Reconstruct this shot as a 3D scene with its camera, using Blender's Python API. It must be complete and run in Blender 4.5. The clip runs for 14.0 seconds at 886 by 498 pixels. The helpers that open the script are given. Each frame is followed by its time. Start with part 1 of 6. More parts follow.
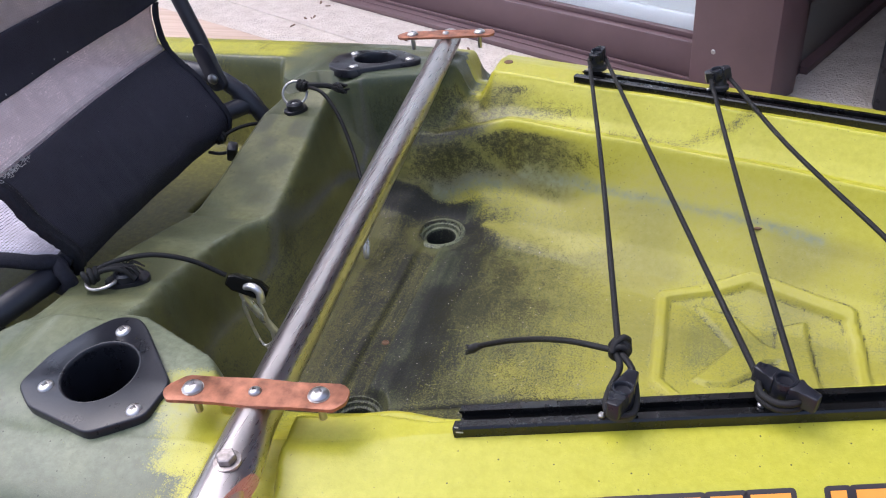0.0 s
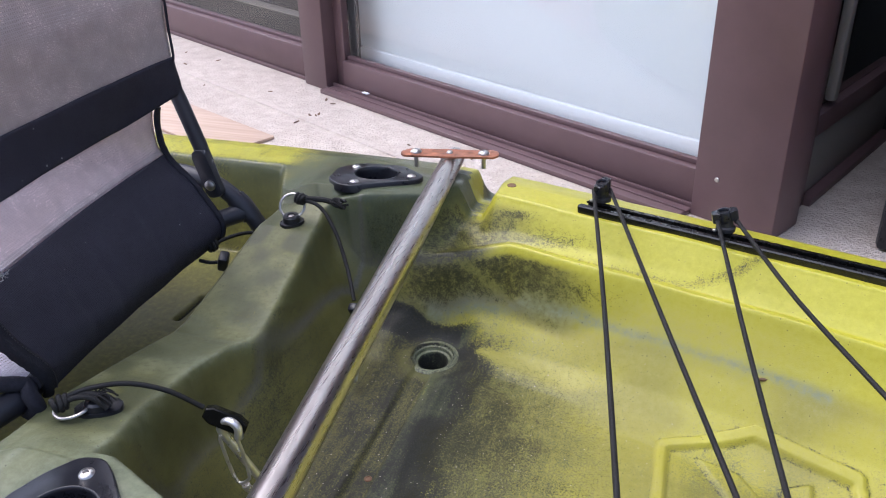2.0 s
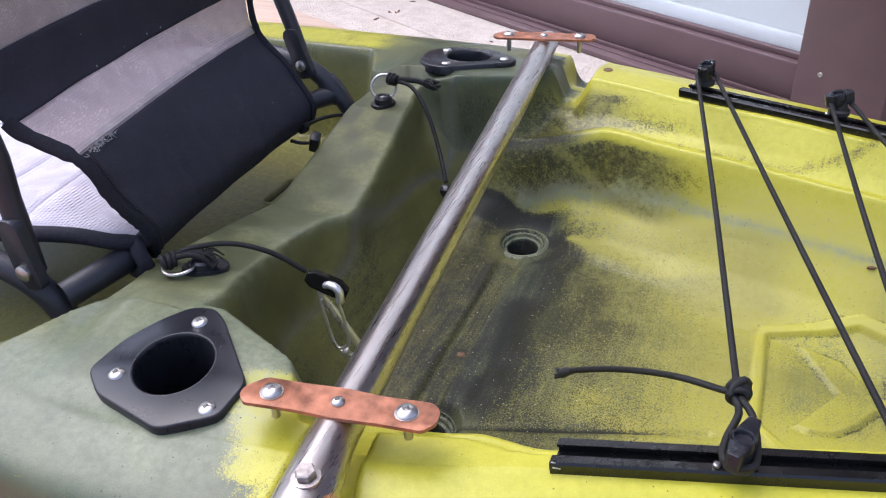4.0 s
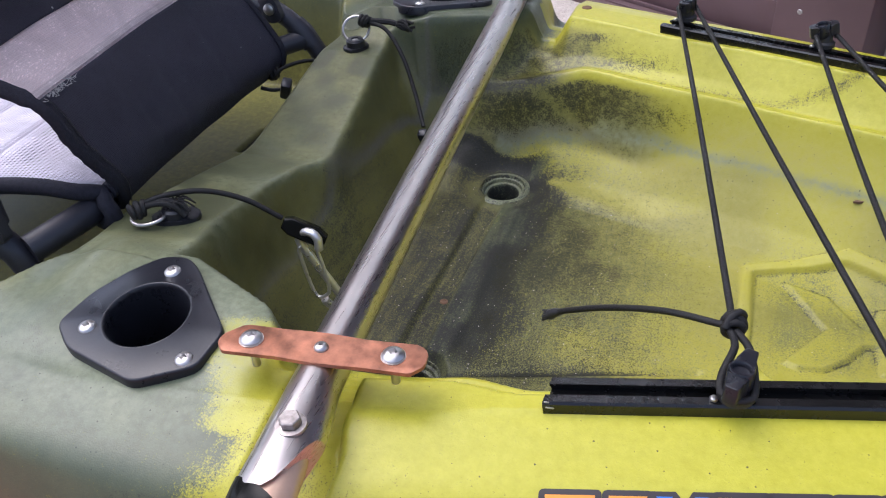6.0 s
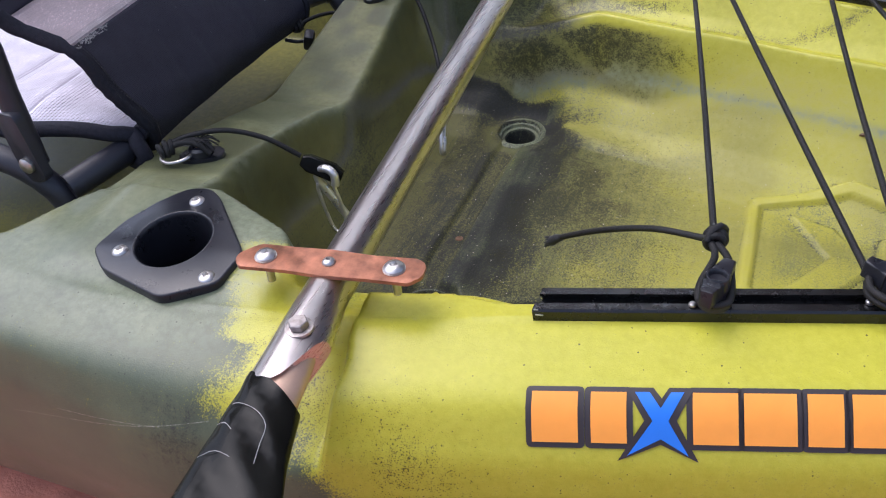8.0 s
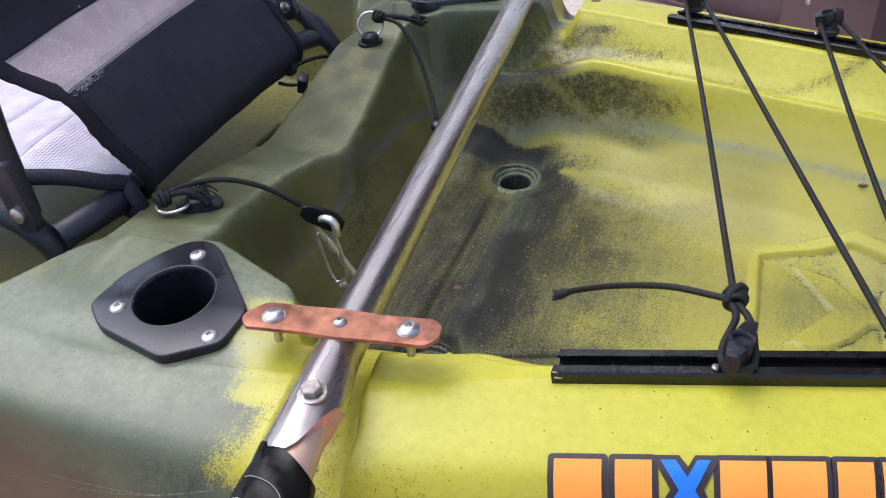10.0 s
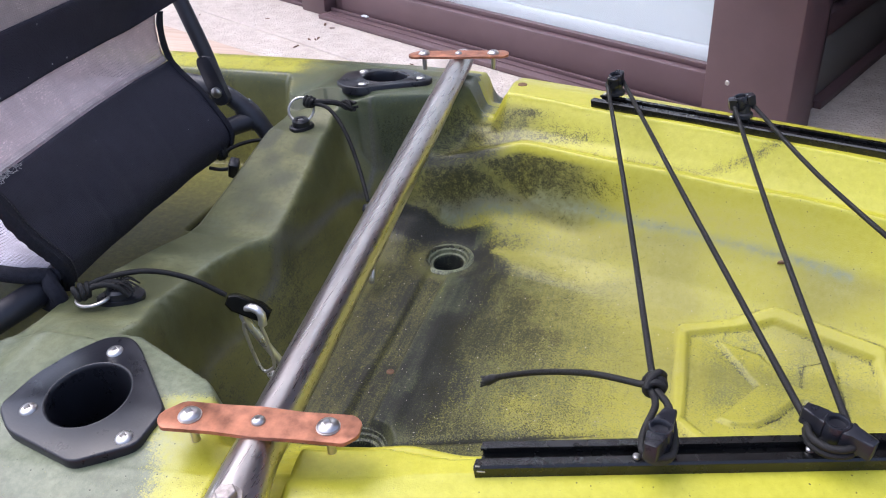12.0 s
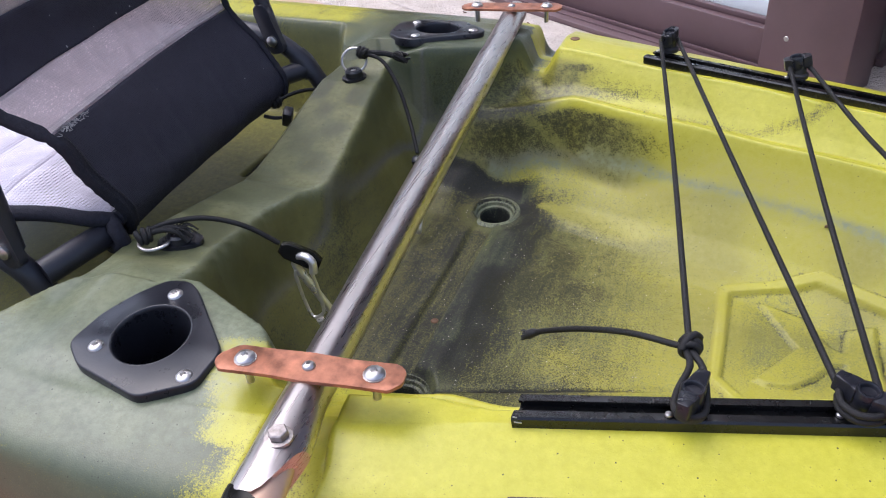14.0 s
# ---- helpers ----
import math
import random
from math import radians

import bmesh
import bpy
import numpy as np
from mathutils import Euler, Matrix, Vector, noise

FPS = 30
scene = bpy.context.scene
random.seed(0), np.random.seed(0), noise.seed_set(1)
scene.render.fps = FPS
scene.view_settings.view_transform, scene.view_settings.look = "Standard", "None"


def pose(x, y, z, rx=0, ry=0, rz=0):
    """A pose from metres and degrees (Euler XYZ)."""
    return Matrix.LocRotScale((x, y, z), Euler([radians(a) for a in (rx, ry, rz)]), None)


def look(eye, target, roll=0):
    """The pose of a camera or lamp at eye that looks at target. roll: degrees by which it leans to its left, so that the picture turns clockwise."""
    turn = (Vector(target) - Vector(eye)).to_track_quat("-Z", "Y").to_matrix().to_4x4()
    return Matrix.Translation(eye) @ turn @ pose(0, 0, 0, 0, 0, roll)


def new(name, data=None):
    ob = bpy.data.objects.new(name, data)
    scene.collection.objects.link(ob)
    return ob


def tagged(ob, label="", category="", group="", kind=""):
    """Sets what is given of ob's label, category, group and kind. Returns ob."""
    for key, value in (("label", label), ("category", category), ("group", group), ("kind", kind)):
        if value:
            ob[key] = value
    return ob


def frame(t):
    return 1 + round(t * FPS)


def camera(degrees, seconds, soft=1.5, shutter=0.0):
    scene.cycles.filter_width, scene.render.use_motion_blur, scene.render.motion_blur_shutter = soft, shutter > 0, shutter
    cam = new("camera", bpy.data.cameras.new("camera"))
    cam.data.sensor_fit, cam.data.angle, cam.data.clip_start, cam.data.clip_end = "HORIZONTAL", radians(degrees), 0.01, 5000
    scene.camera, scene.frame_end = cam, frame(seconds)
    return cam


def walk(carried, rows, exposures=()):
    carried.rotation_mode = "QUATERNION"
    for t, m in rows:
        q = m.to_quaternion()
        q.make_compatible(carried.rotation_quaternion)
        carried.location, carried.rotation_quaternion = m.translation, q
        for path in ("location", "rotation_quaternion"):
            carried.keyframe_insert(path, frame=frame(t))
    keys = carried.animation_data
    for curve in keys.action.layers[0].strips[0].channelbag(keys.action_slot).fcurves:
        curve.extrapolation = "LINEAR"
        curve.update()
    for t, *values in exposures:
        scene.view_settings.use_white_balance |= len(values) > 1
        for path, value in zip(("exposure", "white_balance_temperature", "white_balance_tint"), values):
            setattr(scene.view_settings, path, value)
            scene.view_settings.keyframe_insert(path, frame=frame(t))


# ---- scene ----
cam = camera(55.4, 14.0, 1.1)
PATH = [
    (0, (0.231, 0.034, 0.656), (-0.312, 1.607, -0.454), -5.1),
    (0.5, (0.179, 0.047, 0.669), (-0.454, 1.574, -0.457), -4.9),
    (1, (0.161, 0.078, 0.637), (-0.471, 1.612, -0.48), -3.0),
    (1.5, (0.186, 0.084, 0.659), (-0.378, 1.705, -0.369), -1.5),
    (2, (0.213, 0.085, 0.683), (-0.333, 1.76, -0.263), -1.3),
    (2.5, (0.209, 0.087, 0.659), (-0.392, 1.719, -0.329), -1.8),
    (3, (0.185, 0.061, 0.642), (-0.5, 1.624, -0.402), -2.3),
    (3.2, (0.193, 0.065, 0.639), (-0.492, 1.624, -0.41), -2.3),
    (5.3, (0.163, 0.052, 0.635), (-0.44, 1.556, -0.538), -3.1),
    (5.5, (0.168, 0.057, 0.625), (-0.443, 1.563, -0.542), -3.1),
    (6, (0.173, 0.069, 0.614), (-0.411, 1.575, -0.565), -3.0),
    (6.5, (0.186, 0.064, 0.612), (-0.395, 1.514, -0.637), -4.6),
    (7, (0.191, 0.052, 0.624), (-0.418, 1.496, -0.62), -5.1),
    (7.5, (0.2, 0.055, 0.623), (-0.434, 1.492, -0.615), -5.6),
    (8, (0.217, 0.033, 0.611), (-0.453, 1.459, -0.621), -6.1),
    (8.2, (0.231, 0.051, 0.608), (-0.433, 1.474, -0.63), -6.0),
    (10.3, (0.182, 0.044, 0.623), (-0.415, 1.576, -0.516), -3.6),
    (10.5, (0.202, 0.051, 0.628), (-0.36, 1.625, -0.47), -3.2),
    (11, (0.223, 0.058, 0.634), (-0.289, 1.687, -0.406), -2.9),
    (11.5, (0.225, 0.062, 0.637), (-0.284, 1.692, -0.405), -2.9),
    (12, (0.2, 0.058, 0.629), (-0.328, 1.677, -0.42), -3.0),
    (12.5, (0.155, 0.055, 0.624), (-0.443, 1.629, -0.455), -2.7),
    (13, (0.165, 0.053, 0.641), (-0.437, 1.622, -0.442), -2.7),
    (13.5, (0.201, 0.034, 0.626), (-0.369, 1.605, -0.472), -2.2),
    (13.9, (0.201, 0.029, 0.645), (-0.336, 1.599, -0.47), -1.9),
    (14, (0.205, 0.048, 0.646), (-0.411, 1.562, -0.506), -3.5),
]
walk(cam, [(t, look(eye, target, roll)) for t, eye, target, roll in PATH], [(0, 0.87, 5780, 17), (0.5, 0.89, 5780, 17), (1, 0.98, 5780, 17), (1.5, 1.07, 5780, 17), (2.2, 0.88, 5780, 17), (3.2, 0.99, 5780, 17), (5.5, 0.905, 5780, 17), (7, 0.705, 5780, 17), (8.2, 0.815, 5780, 17), (10.3, 0.895, 5780, 17), (11.5, 0.965, 5780, 17), (12.5, 1.075, 5780, 17), (13.2, 1.045, 5780, 17), (14, 0.875, 5780, 17)])

# ---- light ----
world = bpy.data.worlds.new("sky")
scene.world = world
world.use_nodes = True
wn = world.node_tree
sky = wn.nodes.new("ShaderNodeTexSky")
sky.sky_type = "NISHITA"
sky.sun_disc = False
sky.sun_elevation, sky.sun_rotation = radians(63), radians(285)
sky.air_density, sky.dust_density = 1.0, 4.0
cloud = wn.nodes.new("ShaderNodeHueSaturation")
cloud.inputs["Saturation"].default_value = 0.8
wn.links.new(sky.outputs[0], cloud.inputs["Color"])
wn.links.new(cloud.outputs[0], wn.nodes["Background"].inputs[0])
wn.nodes["Background"].inputs[1].default_value = 0.15
sun = new("sun", bpy.data.lights.new("sun", "SUN"))
sun.data.energy, sun.data.angle, sun.data.color = 1.25, radians(75), (1.0, 0.97, 0.93)
sun.matrix_world = look((-1.5, 0.3, 3.1), (0, 0.7, 0))


# ---- materials ----
def mat(name):
    m = bpy.data.materials.new(name)
    m.use_nodes = True
    nt = m.node_tree
    return m, nt, nt.nodes["Principled BSDF"]


def node(nt, kind, **inputs):
    n = nt.nodes.new(kind)
    for key, value in inputs.items():
        n.inputs[key].default_value = value
    return n


def coords(nt, space="Object", scale=(1, 1, 1)):
    c = nt.nodes.new("ShaderNodeTexCoord")
    mp = nt.nodes.new("ShaderNodeMapping")
    mp.inputs["Scale"].default_value = scale
    nt.links.new(c.outputs[space], mp.inputs["Vector"])
    return mp.outputs["Vector"]


def noise_tex(nt, vec, scale, detail=3.0, rough=0.6):
    n = node(nt, "ShaderNodeTexNoise", Scale=scale, Detail=detail, Roughness=rough)
    nt.links.new(vec, n.inputs["Vector"])
    return n.outputs["Fac"]


def ramp(nt, fac, stops):
    r = nt.nodes.new("ShaderNodeValToRGB")
    els = r.color_ramp.elements
    while len(els) < len(stops):
        els.new(0.5)
    for e, (p, c) in zip(els, stops):
        e.position, e.color = p, (*c, 1) if len(c) == 3 else c
    nt.links.new(fac, r.inputs["Fac"])
    return r.outputs["Color"]


def mix(nt, fac, a, b, mode="MIX"):
    m = nt.nodes.new("ShaderNodeMix")
    m.data_type, m.blend_type = "RGBA", mode
    for sock, v in ((m.inputs[0], fac), (m.inputs[6], a), (m.inputs[7], b)):
        if isinstance(v, (int, float)):
            sock.default_value = v
        elif isinstance(v, tuple):
            sock.default_value = (*v, 1)
        else:
            nt.links.new(v, sock)
    return m.outputs[2]


def calc(nt, op, a, b=0.0, c=0.0):
    m = nt.nodes.new("ShaderNodeMath")
    m.operation = op
    for sock, v in zip(m.inputs, (a, b, c)):
        if isinstance(v, (int, float)):
            sock.default_value = v
        else:
            nt.links.new(v, sock)
    return m.outputs[0]


def step(nt, v, lo, hi):
    m = nt.nodes.new("ShaderNodeMapRange")
    m.interpolation_type = "SMOOTHSTEP"
    m.inputs["From Min"].default_value, m.inputs["From Max"].default_value = lo, hi
    nt.links.new(v, m.inputs["Value"])
    return m.outputs[0]


def bump(nt, bsdf, height, dist, strength=1.0):
    b = node(nt, "ShaderNodeBump", Strength=strength, Distance=dist)
    nt.links.new(height, b.inputs["Height"])
    nt.links.new(b.outputs[0], bsdf.inputs["Normal"])


def plain(name, colour, rough, metal=0.0, vary=0.25, scale=60.0, grain=500.0, depth=0.0003, spec=0.5):
    """A surface with stains at one scale and grain at a finer one."""
    m, nt, b = mat(name)
    v = coords(nt)
    big, fine = noise_tex(nt, v, scale, 4), noise_tex(nt, v, grain, 2)
    dark = tuple(c * (1 - vary) for c in colour)
    lite = tuple(min(1, c * (1 + vary)) for c in colour)
    col = ramp(nt, big, [(0.3, dark), (0.7, lite)])
    col = mix(nt, calc(nt, "MULTIPLY", fine, 0.35), col, dark)
    nt.links.new(col, b.inputs["Base Color"])
    nt.links.new(calc(nt, "ADD", calc(nt, "MULTIPLY", big, 0.25), rough - 0.12), b.inputs["Roughness"])
    b.inputs["Metallic"].default_value = metal
    b.inputs["Specular IOR Level"].default_value = spec
    if depth:
        bump(nt, b, fine, depth)
    return m


def kayak_plastic():
    m, nt, b = mat("kayak_plastic")
    v = coords(nt)
    a = nt.nodes.new("ShaderNodeAttribute")
    a.attribute_name = "pigment"
    sep = nt.nodes.new("ShaderNodeSeparateColor")
    nt.links.new(a.outputs["Color"], sep.inputs[0])
    green_in, black_in, dust_in, olive_in = sep.outputs[0], sep.outputs[1], sep.outputs[2], a.outputs["Alpha"]
    w = nt.nodes.new("ShaderNodeAttribute")
    w.attribute_name = "wear_sheen"
    sep_w = nt.nodes.new("ShaderNodeSeparateColor")
    nt.links.new(w.outputs["Color"], sep_w.inputs[0])
    speck_in, grime_in, tan_in, pale_in = sep_w.outputs[0], sep_w.outputs[1], sep_w.outputs[2], w.outputs["Alpha"]
    grain = noise_tex(nt, v, 520, 3.0, 0.75)
    fine = noise_tex(nt, v, 950, 2.0, 0.7)
    mid = noise_tex(nt, v, 150, 4, 0.65)
    big = noise_tex(nt, v, 22, 4, 0.6)
    brush = noise_tex(nt, coords(nt, "Object", (190, 16, 40)), 1.0, 4, 0.65)
    off = lambda n, k: calc(nt, "MULTIPLY", calc(nt, "SUBTRACT", n, 0.5), k)
    yellow = ramp(nt, mid, [(0.3, (0.372, 0.350, 0.024)), (0.7, (0.446, 0.420, 0.039))])
    green = ramp(nt, big, [(0.3, (0.058, 0.071, 0.043)), (0.55, (0.078, 0.092, 0.054)), (0.8, (0.106, 0.117, 0.064))])
    olive = ramp(nt, big, [(0.3, (0.084, 0.079, 0.027)), (0.7, (0.145, 0.135, 0.046))])
    green = mix(nt, olive_in, green, olive)
    green = mix(nt, calc(nt, "MULTIPLY", step(nt, grain, 0.53, 0.70), 0.24), green, (0.155, 0.175, 0.085))
    green = mix(nt, calc(nt, "MULTIPLY", step(nt, fine, 0.46, 0.30), 0.35), green, (0.026, 0.034, 0.020))
    # dry dirt trodden into the floor
    dirt = calc(nt, "MULTIPLY", dust_in, calc(nt, "ADD", 0.35, mid))
    yellow = mix(nt, calc(nt, "MULTIPLY", dirt, 0.45), yellow, (0.27, 0.225, 0.075))
    soft = calc(nt, "ADD", calc(nt, "ADD", off(grain, 1.15), off(fine, 1.2)), calc(nt, "ADD", off(mid, 0.6), off(brush, 0.4)))
    wet = step(nt, calc(nt, "ADD", green_in, soft), 0.20, 0.80)
    col = mix(nt, wet, yellow, green)
    dusty = calc(nt, "MULTIPLY", dust_in, calc(nt, "MULTIPLY", step(nt, mid, 0.34, 0.66), 0.26))
    col = mix(nt, dusty, col, (0.26, 0.235, 0.085))
    scuff = calc(nt, "MULTIPLY", calc(nt, "MULTIPLY", dust_in, step(nt, big, 0.52, 0.78)), step(nt, grain, 0.42, 0.62))
    col = mix(nt, calc(nt, "MULTIPLY", scuff, 0.28), col, (0.46, 0.42, 0.26))
    # greener and yellower pigment run together, paler on rubbed crests and painted sky sheen
    tone = ramp(nt, mid, [(0.3, (0.130, 0.123, 0.035)), (0.55, (0.190, 0.179, 0.047)), (0.75, (0.270, 0.252, 0.060))])
    col = mix(nt, tan_in, col, tone)
    # paler tint that also paints the sky's sheen on deck and bulkhead top
    rub_sheen = ramp(nt, big, [(0.3, (0.168, 0.190, 0.122)), (0.7, (0.250, 0.272, 0.172))])
    col = mix(nt, calc(nt, "MULTIPLY", pale_in, calc(nt, "ADD", 0.45, calc(nt, "MULTIPLY", step(nt, mid, 0.30, 0.70), 0.55))), col, rub_sheen)
    jit = calc(nt, "ADD", calc(nt, "ADD", off(grain, 1.15), off(fine, 1.4)), calc(nt, "ADD", off(mid, 0.7), off(brush, 0.7)))
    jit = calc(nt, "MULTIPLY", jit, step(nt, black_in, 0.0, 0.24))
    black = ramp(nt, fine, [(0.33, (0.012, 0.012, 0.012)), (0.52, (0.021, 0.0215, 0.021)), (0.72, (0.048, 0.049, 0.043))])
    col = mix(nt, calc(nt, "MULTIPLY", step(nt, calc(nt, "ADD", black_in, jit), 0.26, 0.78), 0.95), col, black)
    pale = calc(nt, "MULTIPLY", step(nt, grain, 0.62, 0.72), calc(nt, "MULTIPLY", black_in, 0.20))
    col = mix(nt, pale, col, (0.16, 0.17, 0.12))
    # grey film of dried silt, and fine dark specks sprayed over the walls
    film = ramp(nt, grain, [(0.35, (0.078, 0.075, 0.067)), (0.65, (0.140, 0.134, 0.118))])
    col = mix(nt, calc(nt, "MULTIPLY", grime_in, calc(nt, "ADD", 0.72, calc(nt, "MULTIPLY", mid, 0.4))), col, film)
    spray = calc(nt, "ADD", calc(nt, "MULTIPLY", noise_tex(nt, v, 880, 2.0, 0.6), 0.72), calc(nt, "MULTIPLY", mid, 0.28))
    cut = calc(nt, "ADD", 0.30, calc(nt, "MULTIPLY", speck_in, 0.27))
    dots = step(nt, calc(nt, "SUBTRACT", cut, spray), -0.01, 0.05)
    col = mix(nt, calc(nt, "MULTIPLY", dots, 0.86), col, (0.022, 0.022, 0.012))
    vo = node(nt, "ShaderNodeTexVoronoi", Scale=210.0)
    nt.links.new(v, vo.inputs["Vector"])
    fleck = calc(nt, "MULTIPLY", calc(nt, "LESS_THAN", vo.outputs["Distance"], 0.13), step(nt, mid, 0.52, 0.62))
    col = mix(nt, calc(nt, "MULTIPLY", fleck, 0.85), col, (0.02, 0.02, 0.012))
    # two long scratches on the near side
    place = nt.nodes.new("ShaderNodeSeparateXYZ")
    nt.links.new(v, place.inputs[0])
    sx, sd, sz = place.outputs[0], place.outputs[1], place.outputs[2]
    for x0, x1, z0, rise in ((-0.25, -0.075, 0.2215, 0.245), (-0.20, -0.11, 0.2105, 0.15)):
        gap = calc(nt, "ABSOLUTE", calc(nt, "SUBTRACT", sz, calc(nt, "ADD", z0 + 0.015, calc(nt, "MULTIPLY", sx, rise))))
        line = calc(nt, "MULTIPLY", calc(nt, "LESS_THAN", gap, 0.0003), calc(nt, "MULTIPLY", calc(nt, "GREATER_THAN", sx, x0), calc(nt, "LESS_THAN", sx, x1)))
        line = calc(nt, "MULTIPLY", calc(nt, "MULTIPLY", line, calc(nt, "LESS_THAN", sd, -0.3)), step(nt, grain, 0.38, 0.60))
        col = mix(nt, calc(nt, "MULTIPLY", line, 0.4), col, (0.40, 0.40, 0.34))
    nt.links.new(col, b.inputs["Base Color"])
    rough = calc(nt, "ADD", 0.22, calc(nt, "MULTIPLY", big, 0.20))
    rough = calc(nt, "ADD", rough, calc(nt, "ADD", calc(nt, "MULTIPLY", black_in, 0.28), calc(nt, "MULTIPLY", dust_in, 0.16)))
    nt.links.new(rough, b.inputs["Roughness"])
    nt.links.new(calc(nt, "SUBTRACT", 0.34, calc(nt, "MULTIPLY", black_in, 0.16)), b.inputs["Specular IOR Level"])
    h = calc(nt, "ADD", calc(nt, "ADD", calc(nt, "MULTIPLY", grain, 0.5), calc(nt, "MULTIPLY", mid, 0.3)), calc(nt, "MULTIPLY", fine, 0.4))
    bump(nt, b, h, 0.0005, 0.5)
    return m


def brushed(name, colour, rough, axis):
    m, nt, b = mat(name)
    sc = [900.0, 900.0, 900.0]
    sc[axis] = 6.0
    n = noise_tex(nt, coords(nt, "Object", tuple(sc)), 1.0, 2)
    big = noise_tex(nt, coords(nt), 30, 4)
    nt.links.new(ramp(nt, big, [(0.3, tuple(c * 0.86 for c in colour)), (0.7, colour)]), b.inputs["Base Color"])
    nt.links.new(calc(nt, "ADD", rough, calc(nt, "MULTIPLY", calc(nt, "SUBTRACT", n, 0.5), 0.14)), b.inputs["Roughness"])
    b.inputs["Metallic"].default_value = 1.0
    bump(nt, b, n, 0.00006, 0.35)
    return m


def woven(name, dark, light, pitch, hole):
    """Woven cloth: threads in two directions with gaps between them."""
    m, nt, b = mat(name)
    v = coords(nt, "UV", (pitch, pitch * (1.12 if hole else 1), 1))
    sep = nt.nodes.new("ShaderNodeSeparateXYZ")
    nt.links.new(v, sep.inputs[0])
    sx = calc(nt, "ABSOLUTE", calc(nt, "SINE", sep.outputs[0]))
    sy = calc(nt, "ABSOLUTE", calc(nt, "SINE", sep.outputs[1]))
    thread = calc(nt, "MAXIMUM", sx, sy)
    big = noise_tex(nt, coords(nt), 40, 3)
    nap = noise_tex(nt, coords(nt), 1100, 3, 0.8)
    tone = calc(nt, "ADD", calc(nt, "MULTIPLY", thread, 0.55), calc(nt, "ADD", calc(nt, "MULTIPLY", big, 0.3), calc(nt, "MULTIPLY", nap, 0.35)))
    col = ramp(nt, tone, [(0.40, dark), (0.95, light)])
    if not hole:
        vo = node(nt, "ShaderNodeTexVoronoi", Scale=70.0)
        nt.links.new(coords(nt), vo.inputs["Vector"])
        lint = calc(nt, "MULTIPLY", calc(nt, "LESS_THAN", vo.outputs["Distance"], 0.075), step(nt, big, 0.54, 0.60))
        col = mix(nt, calc(nt, "MULTIPLY", lint, 0.6), col, (0.45, 0.45, 0.45))
    if hole:
        # glints on slack threads, painted into the colour as short paler dashes
        dash = noise_tex(nt, coords(nt, "UV", (300, 900, 1)), 1.0, 1.0, 0.5)
        zone = step(nt, big, 0.40, 0.62)
        col = mix(nt, calc(nt, "MULTIPLY", calc(nt, "MULTIPLY", step(nt, dash, 0.58, 0.66), zone), 0.75), col, tuple(min(1.0, 1.45 * k) for k in light))
    nt.links.new(col, b.inputs["Base Color"])
    b.inputs["Roughness"].default_value = 0.75
    b.inputs["Specular IOR Level"].default_value = 0.15
    if hole:
        gap = calc(nt, "LESS_THAN", thread, hole)
        nt.links.new(calc(nt, "SUBTRACT", 1.0, gap), b.inputs["Alpha"])
    bump(nt, b, thread, 0.0004)
    return m


def concrete():
    m, nt, b = mat("concrete")
    v = coords(nt)
    big, mid, fine = noise_tex(nt, v, 3, 5), noise_tex(nt, v, 28, 4), noise_tex(nt, v, 190, 3)
    col = ramp(nt, mid, [(0.3, (0.49, 0.415, 0.355)), (0.7, (0.63, 0.555, 0.49))])
    col = mix(nt, calc(nt, "MULTIPLY", step(nt, fine, 0.55, 0.7), 0.5), col, (0.70, 0.65, 0.59))
    col = mix(nt, calc(nt, "MULTIPLY", step(nt, fine, 0.45, 0.32), 0.22), col, (0.27, 0.21, 0.165))
    col = mix(nt, calc(nt, "MULTIPLY", step(nt, big, 0.4, 0.7), 0.25), col, (0.36, 0.29, 0.23))
    nt.links.new(col, b.inputs["Base Color"])
    b.inputs["Roughness"].default_value = 0.9
    bump(nt, b, calc(nt, "ADD", calc(nt, "MULTIPLY", fine, 1.3), mid), 0.0045)
    return m


def timber():
    m, nt, b = mat("timber")
    n = noise_tex(nt, coords(nt, "Object", (4, 90, 90)), 1.0, 4)
    nt.links.new(ramp(nt, n, [(0.3, (0.44, 0.31, 0.23)), (0.7, (0.58, 0.44, 0.345))]), b.inputs["Base Color"])
    b.inputs["Roughness"].default_value = 0.7
    bump(nt, b, n, 0.0008)
    return m


def glass_mat():
    m, nt, b = mat("window_glass")
    b.inputs["Base Color"].default_value = (0.93, 0.96, 0.96, 1)
    b.inputs["Transmission Weight"].default_value = 1.0
    b.inputs["Roughness"].default_value = 0.02
    b.inputs["IOR"].default_value = 1.45
    return m


M_HULL = kayak_plastic()
M_BLACK = plain("black_plastic", (0.015, 0.0155, 0.020), 0.30, vary=0.3, depth=0.00006, spec=0.38)
M_RUBBER = plain("black_rubber", (0.02, 0.02, 0.022), 0.55)
M_TRACK = plain("black_anodised", (0.006, 0.006, 0.006), 0.26, metal=0.0, vary=0.3, grain=900, depth=0.00006, spec=0.55)
M_FRAME = plain("powder_coat", (0.021, 0.021, 0.028), 0.44, vary=0.2, grain=900, depth=0.0002)
M_STEEL = brushed("stainless", (0.60, 0.555, 0.53), 0.29, 1)
M_ZINC = plain("dull_zinc", (0.36, 0.32, 0.30), 0.45, metal=0.85, vary=0.4, scale=300, depth=0.0002)
M_SCREW = plain("screw_steel", (0.50, 0.48, 0.46), 0.36, metal=1.0, vary=0.15, depth=0.0001)
